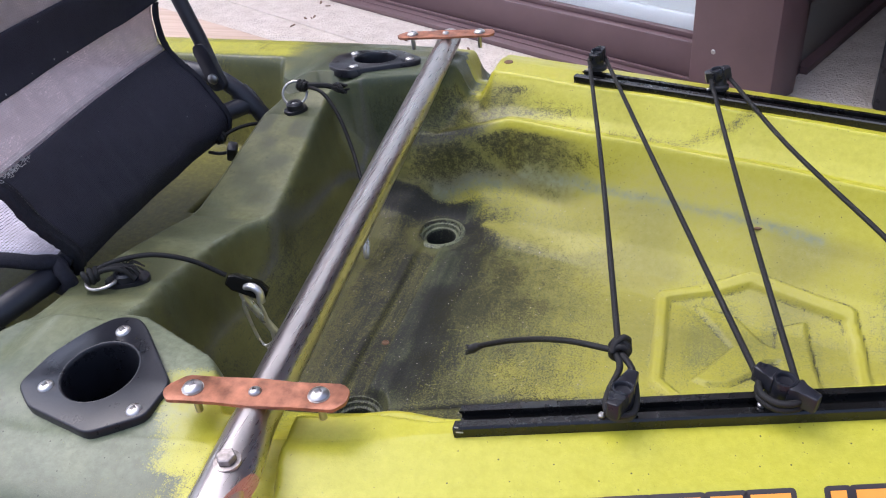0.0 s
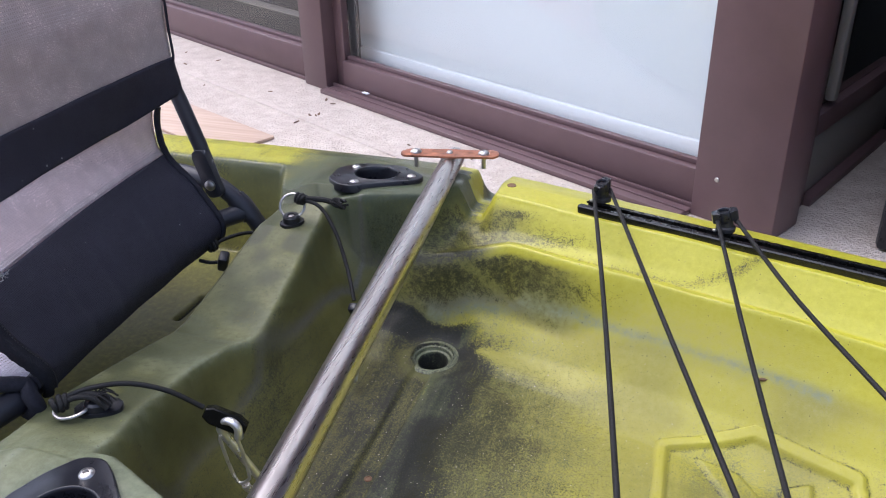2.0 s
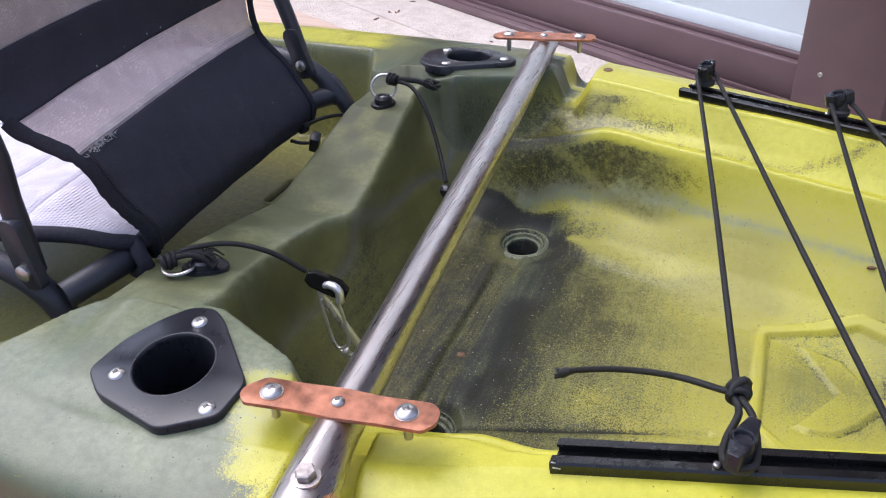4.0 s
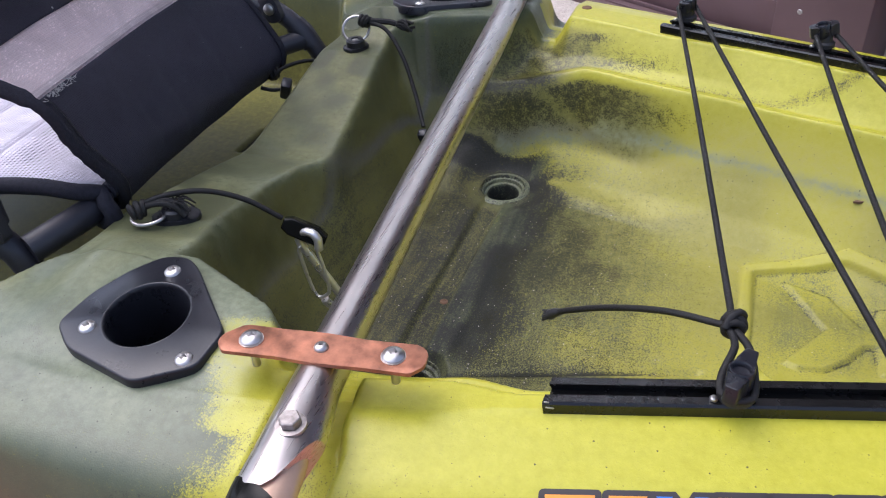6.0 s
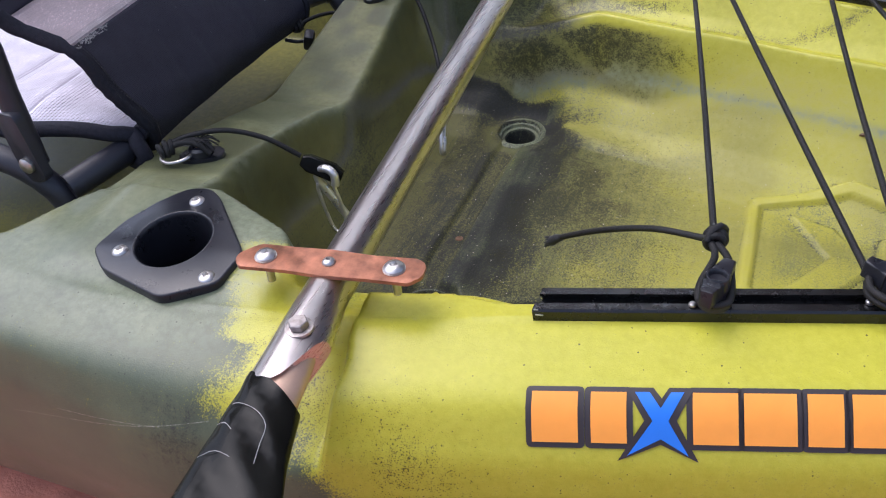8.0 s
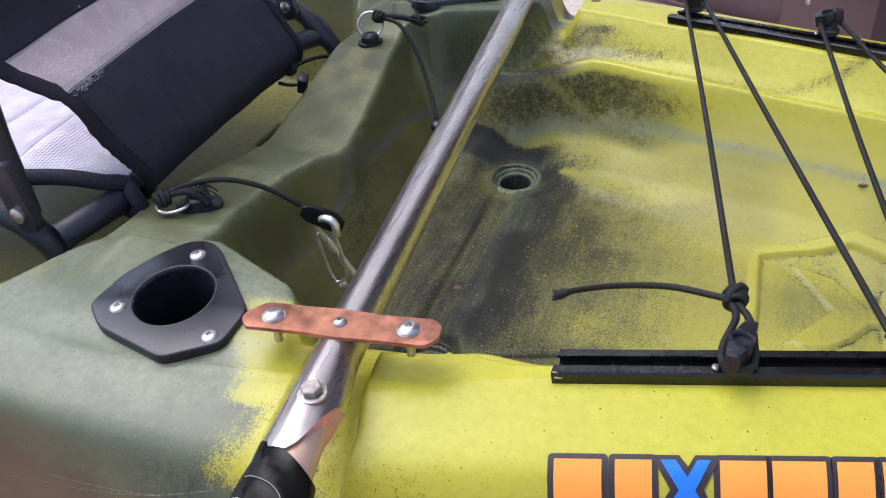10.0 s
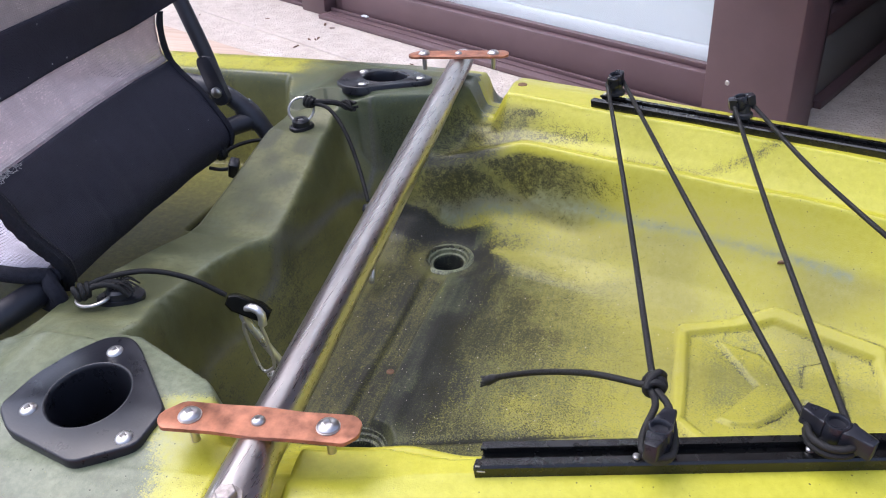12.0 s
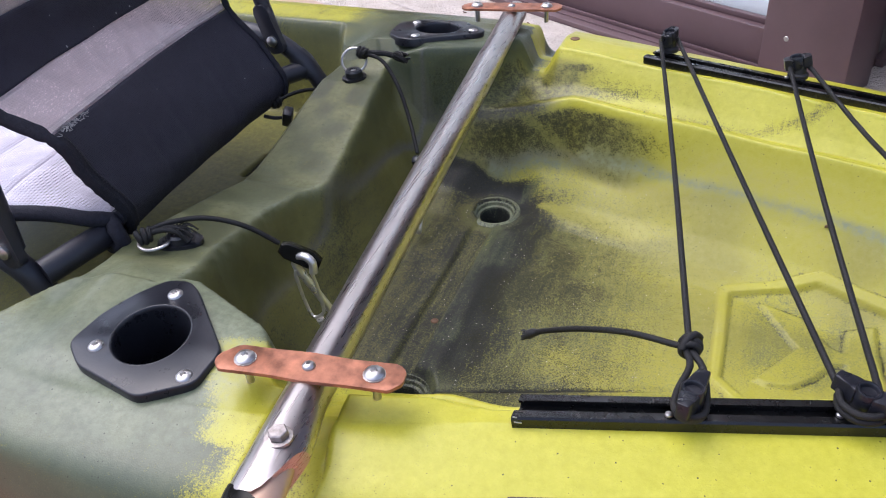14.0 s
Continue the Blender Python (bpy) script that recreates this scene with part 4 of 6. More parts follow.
side_box("lower_panel", 0.1605, 1.6, SLAB + 0.0145, 0.184, -0.045, -0.020, M_PANEL, door2, 0.001)
side_box("middle_rail", 0.1605, 1.6, 0.1845, 0.222, -0.055, -0.016, M_BROWN, door2, 0.002)
pane = side_box("pane", 0.1605, 1.6, 0.2225, 2.02, -0.038, -0.033, M_GLASS, door2, 0)
pane.visible_shadow = False
side_box("head_rail", 0.1605, 1.6, 2.021, TOP, -0.07, -0.004, M_BROWN, door2, 0.002)
side_box("handle", 0.212, 0.232, 0.232, 0.52, -0.030, -0.012, M_PANEL, door2, 0.006, "dull grey pull handle")
# backing sheet coloured near-black for the unlit side room
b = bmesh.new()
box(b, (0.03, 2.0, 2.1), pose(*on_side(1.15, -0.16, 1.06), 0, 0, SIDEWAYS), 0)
tagged(part("dark_backing", b, M_DARKROOM, smooth=False), "near-black backing sheet standing for the unlit side room", "wall", kind="structure")

# board lying on the slab beyond the seat
board = thing("board", (-0.985, 1.646, SLAB), "weathered wooden board lying on the concrete slab", "board")
b = bmesh.new()
box(b, (0.75, 0.13, 0.008), pose(-0.985, 1.646, SLAB + 0.0041, 0, 0, -26), 0.003)
part("plank", b, M_WOOD, board)


# ---- kayak fittings ----
HOLDER_POLY = [(-0.2190, -0.326), (-0.2130, -0.295), (-0.2000, -0.270), (-0.184, -0.2510), (-0.166, -0.2475), (-0.153, -0.2560), (-0.1045, -0.304), (-0.107, -0.334), (-0.141, -0.3560), (-0.199, -0.3425)]
FAR_POLY = [(-0.226, 0.292), (-0.222, 0.262), (-0.200, 0.243), (-0.180, 0.242), (-0.112, 0.294), (-0.112, 0.312), (-0.150, 0.345), (-0.205, 0.338), (-0.228, 0.312)]
FAR_SCREWS = [(-0.185, 0.259), (-0.126, 0.304), (-0.207, 0.319)]
HOLDER_SCREWS = [(-0.196, -0.324), (-0.169, -0.264), (-0.118, -0.331)]


def pan_screw(b, x, y, z, r=0.006, h=0.0034, tilt=0):
    """Low domed head with a cross recess sunk into its crown."""
    n, prof = 32, [(0.16, 0.86), (0.30, 0.97), (0.45, 0.95), (0.80, 0.70), (1.0, 0.22), (1.0, -0.1)]
    turn = radians(20 + tilt)
    loops = []
    for i, (f, g) in enumerate(prof):
        row = []
        for k in range(n):
            w = 2 * math.pi * k / n
            cross = max(abs(math.cos(w)), abs(math.sin(w))) ** 14
            reach = f * (1 + 1.0 * cross) if i == 0 else (f * (1 + 0.35 * cross) if i == 1 else f)
            drop = 0.40 if i == 0 else 0.0
            row.append(b.verts.new((x + r * reach * math.cos(w + turn), y + r * reach * math.sin(w + turn), z + h * (g - drop))))
        loops.append(row)
    b.faces.new(loops[0])
    for p, q in zip(loops, loops[1:]):
        for k in range(n):
            b.faces.new((q[k], q[(k + 1) % n], p[(k + 1) % n], p[k]))
    return b


def rod_holder(sign):
    hz = GUN + 0.0090
    cx, cd = HOLDER[0 if sign < 0 else 1]
    cy = YC + cd
    poly = rounded([(x, YC + d) for x, d in (HOLDER_POLY if sign < 0 else FAR_POLY)], 0.0065 if sign < 0 else 0.009, 6)
    lean = Matrix.Translation((cx, cy, hz)) @ Matrix.Rotation(radians(-6.5 * sign), 4, "X") @ Matrix.Translation((-cx, -cy, -hz))
    h = part("rod_holder", bmesh.new(), M_BLACK, kayak, "black plastic flush rod holder")
    b = bmesh.new()
    # flange with a round opening
    m = len(poly)
    ring = []
    for k in range(96):
        a = 2 * math.pi * k / 96
        way = Vector((math.cos(a), math.sin(a)))
        best = 0.03
        for i in range(m):
            p, q = Vector(poly[i]) - Vector((cx, cy)), Vector(poly[(i + 1) % m]) - Vector((cx, cy))
            e = q - p
            den = way.x * e.y - way.y * e.x
            if abs(den) > 1e-9:
                t = (p.x * e.y - p.y * e.x) / den
                s = (p.x * way.y - p.y * way.x) / den
                if t > 0 and -1e-6 <= s <= 1 + 1e-6:
                    best = t
        ring.append((way, best))
    levels = []
    for f, z in (("o", hz - 0.006), ("o", hz + 0.0026), (0.0006, hz + 0.0036), (0.0018, hz + 0.0040)):
        levels.append([bm_v for bm_v in (b.verts.new((cx + w.x * (r - (0 if f == "o" else f)), cy + w.y * (r - (0 if f == "o" else f)), z)) for w, r in ring)])
    for r, z in ((0.0304, hz + 0.0040), (0.0298, hz + 0.0047), (0.0288, hz + 0.0048), (0.0279, hz + 0.0040), (0.0272, hz + 0.0010), (0.0262, hz - 0.02), (0.0258, 0.06)):
        levels.append([b.verts.new((cx + w.x * min(r, rr - 0.003), cy + w.y * min(r, rr - 0.003), z)) for w, rr in ring])
    for la, lb in zip(levels, levels[1:]):
        for k in range(96):
            b.faces.new((la[k], la[(k + 1) % 96], lb[(k + 1) % 96], lb[k]))
    b.faces.new(levels[-1])
    bmesh.ops.transform(b, matrix=lean, verts=b.verts)
    bmesh.ops.translate(b, verts=b.verts, vec=-base_of(kayak))
    bmesh.ops.recalc_face_normals(b, faces=b.faces)
    b.to_mesh(h.data)
    b.free()
    for p in h.data.polygons:
        p.use_smooth = True
    h.data.set_sharp_from_angle(angle=radians(50))
    for sx, sd in (HOLDER_SCREWS if sign < 0 else FAR_SCREWS):
        b = bmesh.new()
        pan_screw(b, sx, YC + sd, hz + 0.0028, 0.0062)
        bmesh.ops.transform(b, matrix=lean, verts=b.verts)
        part("screw", b, M_SCREW, h)
    return h


rod_holder(-1)
rod_holder(1)

# gear tracks
TRACK_W, TRACK_H = 0.0222, 0.0098


def gear_track(sign):
    turn = -sign * 15.6
    x0, y0 = 0.094, YC + sign * 0.2912
    m = pose(x0, y0, GUN - 0.0015, 0, 0, turn)
    h, w = TRACK_H, TRACK_W / 2
    prof = [(-w, 0), (-w, h * 0.85), (-w + 0.0012, h), (-0.0042, h), (-0.0042, h - 0.0022), (-0.0065, h - 0.0022), (-0.0065, 0.003), (0.0065, 0.003), (0.0065, h - 0.0022), (0.0042, h - 0.0022), (0.0042, h), (w - 0.0012, h), (w, h * 0.85), (w, 0)]
    b = bmesh.new()
    # the sawn end runs slightly askew
    a = [b.verts.new(((0.0045 if sign < 0 else -0.003) + 0.0035 * (y + w) / w - 0.0012 * (z / h), y, z)) for y, z in prof]
    c = [b.verts.new((0.62, y, z)) for y, z in prof]
    k = len(prof)
    for i in range(k):
        b.faces.new((a[i], a[(i + 1) % k], c[(i + 1) % k], c[i]))
    b.faces.new(a)
    b.faces.new(c[::-1])
    bmesh.ops.transform(b, matrix=m, verts=b.verts)
    ob = part("gear_track", b, M_TRACK, kayak, "black slotted gear track screwed to the gunwale", smooth=False)
    if sign < 0:
        # bare metal where the end has been knocked
        for lo, hi, side in ((0.0055, 0.0105, -w - 0.0001), (0.0045, 0.0075, -w + 0.001)):
            b = bmesh.new()
            box(b, (hi - lo, 0.0007, 0.0012), m @ pose((lo + hi) / 2, side, h * (0.62 if side < -w else 0.97), 0, 8, 0), 0.0003, 1)
            part("chip", b, M_SCREW, ob, "bright scratched metal")


gear_track(-1)
gear_track(1)

# plain shapes of the side sticker
sticker = part("sticker", bmesh.new(), M_INK, kayak, "orange and blue vinyl sticker with a dark outline")


SIDE = [q for q in OUTER if q.z > 0.028]
SIDE_LEN = np.cumsum([0.0] + [(q - p).length for p, q in zip(SIDE, SIDE[1:])])


def hull_side(x, w, out=0.0008):
    """A place on the near side, w metres up along its curve."""
    half, flare = float(half_width(np.array(x))), float(flare_at(np.array(x)))

    def at(w):
        o, z = np.interp(w, SIDE_LEN, [q.x for q in SIDE]), np.interp(w, SIDE_LEN, [q.z for q in SIDE])
        return Vector((x, YC - half - (o if o < 0 else o * flare), z))
    up = (at(w + 0.002) - at(w - 0.002)).normalized()
    return at(w) + Vector((0, -up.z, up.y)) * out


def side_patch(name, poly, material, parent, out):
    b = bmesh.new()
    f = b.faces.new([b.verts.new((x, w, 0)) for x, w in poly])
    bmesh.ops.triangulate(b, faces=[f])
    bmesh.ops.subdivide_edges(b, edges=b.edges[:], cuts=2, use_grid_fill=True)
    for v in b.verts:
        v.co = hull_side(v.co.x + 0.18 * (0.248 - v.co.y), v.co.y, out)
    return part(name, b, material, parent)


def sticker_shapes():
    top, bot, g = 0.2485, 0.2190, 0.0034
    # upright bars in place of the letters
    slots = [(0.1140, 0.1395), (0.1465, 0.166), (0.2015, 0.2255), (0.2285, 0.2560), (0.2615, 0.280), (0.2845, 0.3075), (0.330, 0.339), (0.3445, 0.366)]
    for a, c in slots:
        side_patch("outline", rounded([(a - g, bot - g), (c + g, bot - g), (c + g, top + g), (a - g, top + g)], 0.003, 3), M_INK, sticker, 0.0009)
        side_patch("bar", [(a, bot), (c, bot), (c, top), (a, top)], M_ORANGE, sticker, 0.0016)
    side_patch("outline", [(0.1655, 0.2515), (0.1805, 0.2515), (0.1850, 0.2450), (0.1890, 0.2515), (0.2025, 0.2515), (0.1930, 0.2325), (0.2040, 0.2085), (0.1840, 0.2185), (0.1605, 0.2085), (0.1755, 0.2325)], M_INK, sticker, 0.0012)
    side_patch("emblem", [(0.1705, 0.2485), (0.1785, 0.2485), (0.1845, 0.2395), (0.1900, 0.2485), (0.1970, 0.2485), (0.1885, 0.2325), (0.1990, 0.2120), (0.1842, 0.2220), (0.1660, 0.2120), (0.1800, 0.2325)], M_BLUE, sticker, 0.0019)


sticker_shapes()

# ---- crossbar with copper plates ----
bar = thing("paddle", (-0.028, 0.382, GUN), "stainless tube with copper plates laid across the kayak", "paddle")
AXIS_A, AXIS_B = Vector((-0.0225, 0.327, 0.2645)), Vector((-0.0905, 1.070, 0.2645))
WAY = (AXIS_B - AXIS_A).normalized()
YAW = math.degrees(math.atan2(WAY.y, WAY.x)) - 90
TR = 0.0147


def at_bar(s, side=0.0, up=0.0):
    return AXIS_A + WAY * s + Vector((WAY.y, -WAY.x, 0)) * side + Vector((0, 0, up))


def shaft(s):
    """Half-widths to the left and right, half-thickness and drop of the shaft."""
    rgt = float(np.interp(s, [-0.40, -0.33, -0.22, -0.15, -0.085, -0.045, -0.020, 0.0, 0.012], [0.055, 0.078, 0.072, 0.052, 0.031, 0.0222, 0.0195, 0.0158, TR]))
    lft = float(np.interp(s, [-0.40, -0.33, -0.22, -0.13, -0.02], [0.045, 0.064, 0.050, 0.018, TR]))
    thick = float(np.interp(s, [-0.24, -0.12, -0.05, 0.01], [0.0035, 0.0065, 0.0115, TR]))
    return lft, rgt, thick, -0.020 * float(sst(-0.13, -0.30, np.array(s)))


def on_shaft(s, off, lift=0.0):
    lft, rgt, thick, drop = shaft(s)
    w = off / (rgt if off > 0 else lft)
    return at_bar(s, off, (thick + lift) * math.sqrt(max(0.0, 1 - w * w)) + drop)


def tube_mesh():
    b = bmesh.new()
    n, rings = 36, []
    for f in list(np.linspace(0.0, 0.12, 24)) + list(np.linspace(0.12, 1.0, 44))[1:]:
        ring = []
        for k in range(n):
            a = 2 * math.pi * k / n
            c = math.cos(a)
            # the sleeve is cut off aslant, and its right corner stands out
            low = -0.040 + 0.040 * float(sst(0.15, 1.02, np.array(c)))
            s = low + (0.598 - low) * f
            lft, rgt, thick, drop = shaft(s)
            flare = 0.0052 * max(0.0, c) * float(sst(0.050, 0.004, np.array(s)))
            rgt, thick = rgt + flare, thick + 0.0007
            ring.append(b.verts.new(at_bar(s, c * (rgt if c > 0 else lft), thick * math.sin(a) + drop)))
        rings.append(ring)
    for p, q in zip(rings, rings[1:]):
        for k in range(n):
            b.faces.new((p[k], p[(k + 1) % n], q[(k + 1) % n], q[k]))
    b.faces.new(rings[-1])
    b.faces.new(rings[0][::-1])
    return b


b = bmesh.new()
rod(b, [at_bar(0.58), at_bar(0.66), at_bar(0.748), at_bar(0.7565)], [TR - 0.0006, TR - 0.0006, TR - 0.0006, TR - 0.003], 32)
part("tube_end", b, M_STEEL, bar, "scratched far end of the steel tube")
tube = part("tube", tube_mesh(), M_STEEL, bar, "brushed stainless steel tube")
b = bmesh.new()
rings = []
for q in np.linspace(-0.105, 0.03, 26):
    lft, rgt, thick, drop = shaft(q)
    rings.append([b.verts.new(at_bar(q, math.cos(w) * (rgt if math.cos(w) > 0 else lft) * 0.90, thick * 0.86 * math.sin(w) + drop)) for w in (2 * math.pi * k / 32 for k in range(32))])
for p, q in zip(rings, rings[1:]):
    for k in range(32):
        b.faces.new((p[k], p[(k + 1) % 32], q[(k + 1) % 32], q[k]))
b.faces.new(rings[-1])
b.faces.new(rings[0][::-1])
part("inner_shaft", b, M_SHAFT, bar, "shiny inner shaft that reflects the yellow hull")
# highlight line along the tube, built as a thin bright rod
b = bmesh.new()
rod(b, [at_bar(s0, -TR * math.sin(radians(24)), TR * math.cos(radians(24)) - 0.0001) for s0 in (0.0, 0.2, 0.4, 0.598)], 0.0004, 6)
part("seam_or_glint", b, M_SCREW, bar, "thin bright rod standing for the tube's highlight line")


def blade_mesh():
    b = bmesh.new()
    rows = []
    for i in range(60):
        f = i / 59
        row = []
        for k in range(32):
            a = 2 * math.pi * k / 32
            c, sn = math.cos(a), math.sin(a)
            lap = 0.034 + 0.0175 * ((c + 1) / 2) ** 1.5 + 0.0006 * math.sin(3 * a + 1)
            s = -lap - (0.40 - lap) * f
            lft, rgt, thick, drop = shaft(s)
            tip = math.sqrt(max(0.02, 1 - max(0, (f - 0.8) / 0.21) ** 2))
            crease = 0.0007 * math.sin(70 * f + 3 * a) * math.sin(23 * f - 2 * a) + 0.0030 * abs(math.sin(26 * f + 1.7 * a + 2.0 * math.sin(11 * f))) - 0.0015
            row.append(b.verts.new(at_bar(s, c * (rgt if c > 0 else lft) * tip * 1.02, sn * (thick + 0.0009) + drop + crease * sn)))
        rows.append(row)
    for p, q in zip(rows, rows[1:]):
        for k in range(32):
            b.faces.new((p[k], p[(k + 1) % 32], q[(k + 1) % 32], q[k]))
    b.faces.new(rows[0][::-1])
    b.faces.new(rows[-1])
    return b


blade = part("blade", blade_mesh(), M_TAPE, bar, "blade wrapped in creased black tape")


def copper_plate(centre, yaw, seed):
    rng = random.Random(seed)
    L, Wd = 0.0628, 0.0122
    edge = [(-L, -Wd * 0.45), (-L + 0.005, -Wd), (-L * 0.4, -Wd * 0.96), (0, -Wd * 1.04), (L * 0.45, -Wd * 0.98), (L - 0.007, -Wd), (L, -Wd * 0.4), (L, Wd * 0.5), (L - 0.006, Wd), (L * 0.4, Wd * 0.94), (0, Wd * 1.03), (-L * 0.45, Wd), (-L + 0.011, Wd), (-L, Wd * 0.15)]
    edge = [(x, y + rng.uniform(-0.0005, 0.0005)) for x, y in edge]
    b = bmesh.new()
    m = pose(*centre, 0, 0, yaw)
    prism(b, rounded(edge, 0.0022, 3), 0, 0.0026, m, 0.0006)
    p = part("copper_plate", b, M_COPPER, bar, "hand-cut copper plate bolted over the tube")
    for dx, r in ((-0.0435, 0.0068), (0.0, 0.0044), (0.0435, 0.0068)):
        b = bmesh.new()
        q = m @ Vector((dx, 0, 0.0026))
        if r > 0.005:
            lathe(b, [(0.0074, 0), (0.0074, 0.0007), (0.006, 0.0008)], 20, pose(*q))
            pan_screw(b, q.x, q.y, q.z + 0.0008, r, 0.0034, seed * 31 + dx * 900)
            rod(b, [(q.x, q.y, q.z - 0.003), (q.x, q.y, q.z - 0.020)], 0.0028, 10)
        else:
            pan_screw(b, q.x, q.y, q.z, r, 0.003, 40)
        part("bolt" if r > 0.005 else "screw", b, M_SCREW, p)


copper_plate(at_bar(0.0555, 0, TR - 0.0003), YAW + 2.0, 1)
copper_plate(at_bar(0.722, 0, TR - 0.0003), YAW + 5, 2)
b = bmesh.new()
q = at_bar(-0.001, 0.004, TR - 0.0016)
lathe(b, [(0.0088, 0), (0.0086, 0.0016), (0.006, 0.002)], 20, pose(*q))
lathe(b, [(0.0062, 0.002), (0.0062, 0.0062), (0.0054, 0.0068), (0, 0.0068)], 6, pose(*q, 0, 0, 15))
part("hex_bolt", b, M_ZINC, bar, "hex head bolt with a washer")

# ---- bungee lacing ----
NEAR1, NEAR2 = Vector((0.203, 0.436, GUN + TRACK_H - 0.001)), Vector((0.300, 0.466, GUN + TRACK_H - 0.001))
FAR1, FAR2 = Vector((0.113, 1.003, GUN + TRACK_H - 0.001)), Vector((0.253, 0.961, GUN + TRACK_H - 0.001))


def lever_knob(p, yaw, length, group, tilt=4, up=0.0):
    k = thing("track_knob", p, "black plastic wing knob fastened in the gear track", "knob", group)
    m = pose(*p, 0, 0, yaw) @ pose(0, 0, up, 0, tilt, 0)
    b = bmesh.new()
    lathe(b, [(0.0105, 0.0), (0.0105, 0.004), (0.0078, 0.0055), (0.0066, 0.012 + up)], 20, pose(*p))
    part("base", b, M_RUBBER, k)
    b = bmesh.new()
    lathe(b, [(0.0070, 0.007), (0.0076, 0.0095), (0.0076, 0.0196), (0.0070, 0.0206), (0.0058, 0.0206), (0.0052, 0.0198), (0.0049, 0.0176), (0, 0.0174)], 24, m)
    part("hub", b, M_BLACK, k)
    for way in (-1, 1):
        far = length * (0.52 if way > 0 else 0.46)
        b = bmesh.new()
        poly = rounded([(way * 0.0050, -0.0068), (way * 0.0105, -0.0050), (way * far, -0.0040), (way * far, 0.0040), (way * 0.0105, 0.0050), (way * 0.0050, 0.0068)], 0.0016, 3)
        prism(b, poly if way > 0 else poly[::-1], 0.0085, 0.0198, m, 0.0013)
        part("wing", b, M_BLACK, k)
    b = bmesh.new()
    lathe(b, [(0.0024, 0), (0.0024, 0.0016), (0.0016, 0.0024), (0, 0.0024)], 10, pose(p.x - 0.0112, p.y - 0.0065, p.z))
    part("bolt", b, M_SCREW, k)
    return k


lever_knob(NEAR1, 76, 0.040, "knobs on the near track")
lever_knob(NEAR2, -30, 0.044, "knobs on the near track")
lever_knob(FAR1, 68, 0.026, "knobs on the far track", -10, 0.004)
lever_knob(FAR2, 14, 0.028, "knobs on the far track", -14, 0.003)
CORD_R = 0.00232


def lacing():
    k = thing("bungee_cord", (0.2, 0.7, GUN + 0.03), "thin dark elastic bungee cord laced over the footwell", "cord")
    knot = Vector((0.197, 0.482, 0.272))
    b = bmesh.new()
    rod(b, bent([knot + Vector((-0.002, 0.004, 0.003)), (FAR1 + knot) / 2 + Vector((-0.004, 0, 0.004)), FAR1 + Vector((-0.010, -0.004, 0.012))], 0.03), CORD_R, 10)
    part("strand", b, M_CORD, k)
    b = bmesh.new()
    rod(b, bent([FAR1 + Vector((0.010, -0.002, 0.012)), (FAR1 + NEAR2) / 2 + Vector((0, 0, 0.008)), NEAR2 + Vector((-0.011, 0.002, 0.008))], 0.03), CORD_R, 10)
    part("strand", b, M_CORD, k)
    b = bmesh.new()
    rod(b, bent([FAR2 + Vector((-0.010, -0.004, 0.012)), (FAR2 + NEAR2) / 2 + Vector((0, 0, 0.006)), NEAR2 + Vector((0.010, 0.004, 0.010))], 0.03), CORD_R, 10)
    part("strand", b, M_CORD, k)
    b = bmesh.new()
    rod(b, bent([FAR2 + Vector((0.011, -0.002, 0.012)), (0.318, 0.820, 0.264), (0.386, 0.675, 0.260), (0.402, 0.640, 0.256)], 0.03), CORD_R, 10)
    part("strand", b, M_CORD, k)
    for f in (FAR1, FAR2):
        b = bmesh.new()
        rod(b, bent([f + Vector((0.0102 * math.cos(a), 0.0102 * math.sin(a), 0.012)) for a in (-0.3, 0.8, 1.9, 3.0, 3.5)], 0.004), CORD_R, 10)
        part("turn", b, M_CORD, k)
    # loops round the near knobs
    for q, lo in ((NEAR2, 0.006), (NEAR2, 0.011)):
        b = bmesh.new()
        rod(b, bent([q + Vector((0.0145 * math.cos(a), 0.0145 * math.sin(a), lo)) for a in (2.8, 3.6, 4.5, 5.4, 6.3, 6.9)], 0.004), CORD_R, 10)
        part("turn", b, M_CORD, k)
    # knot, loop and loose tail
    b = bmesh.new()
    for off, r, lean in ((-0.0042, 0.0052, 0.25), (0.0004, 0.0060, -0.15), (0.0048, 0.0050, 0.2)):
        rod(b, [knot + Vector((r * math.cos(w), off + lean * r * math.cos(w), r * math.sin(w))) for w in (2 * math.pi * i / 16 for i in range(16))], CORD_R * 1.06, 10, closed=True)
    rod(b, bent([knot + Vector(v) for v in ((-0.0045, -0.007, 0.002), (-0.003, -0.003, 0.0070), (0.002, 0.002, 0.0085), (0.0050, 0.006, 0.003))], 0.003), CORD_R * 1.06, 10)
    part("knot", b, M_CORD, k)
    for sx in (-1, 1):
        b = bmesh.new()
        rod(b, bent([knot + Vector((sx * 0.002, -0.006, 0)), NEAR1 + Vector((sx * 0.0040, 0.027, 0.013)), NEAR1 + Vector((sx * 0.0088, 0.007, 0.009)), NEAR1 + Vector((sx * 0.0085, -0.007, 0.007)), NEAR1 + Vector((0, -0.0115, 0.007))], 0.004), CORD_R, 10)
        part("loop", b, M_CORD, k)
    b = bmesh.new()
    rod(b, bent([knot + Vector((-0.006, -0.002, 0)), (0.156, 0.495, 0.262), (0.117, 0.524, 0.232), (0.084, 0.544, 0.205), (0.074, 0.549, 0.196)], 0.006), CORD_R, 10)
    tail = part("tail", b, M_CORD, k)
    b = bmesh.new()
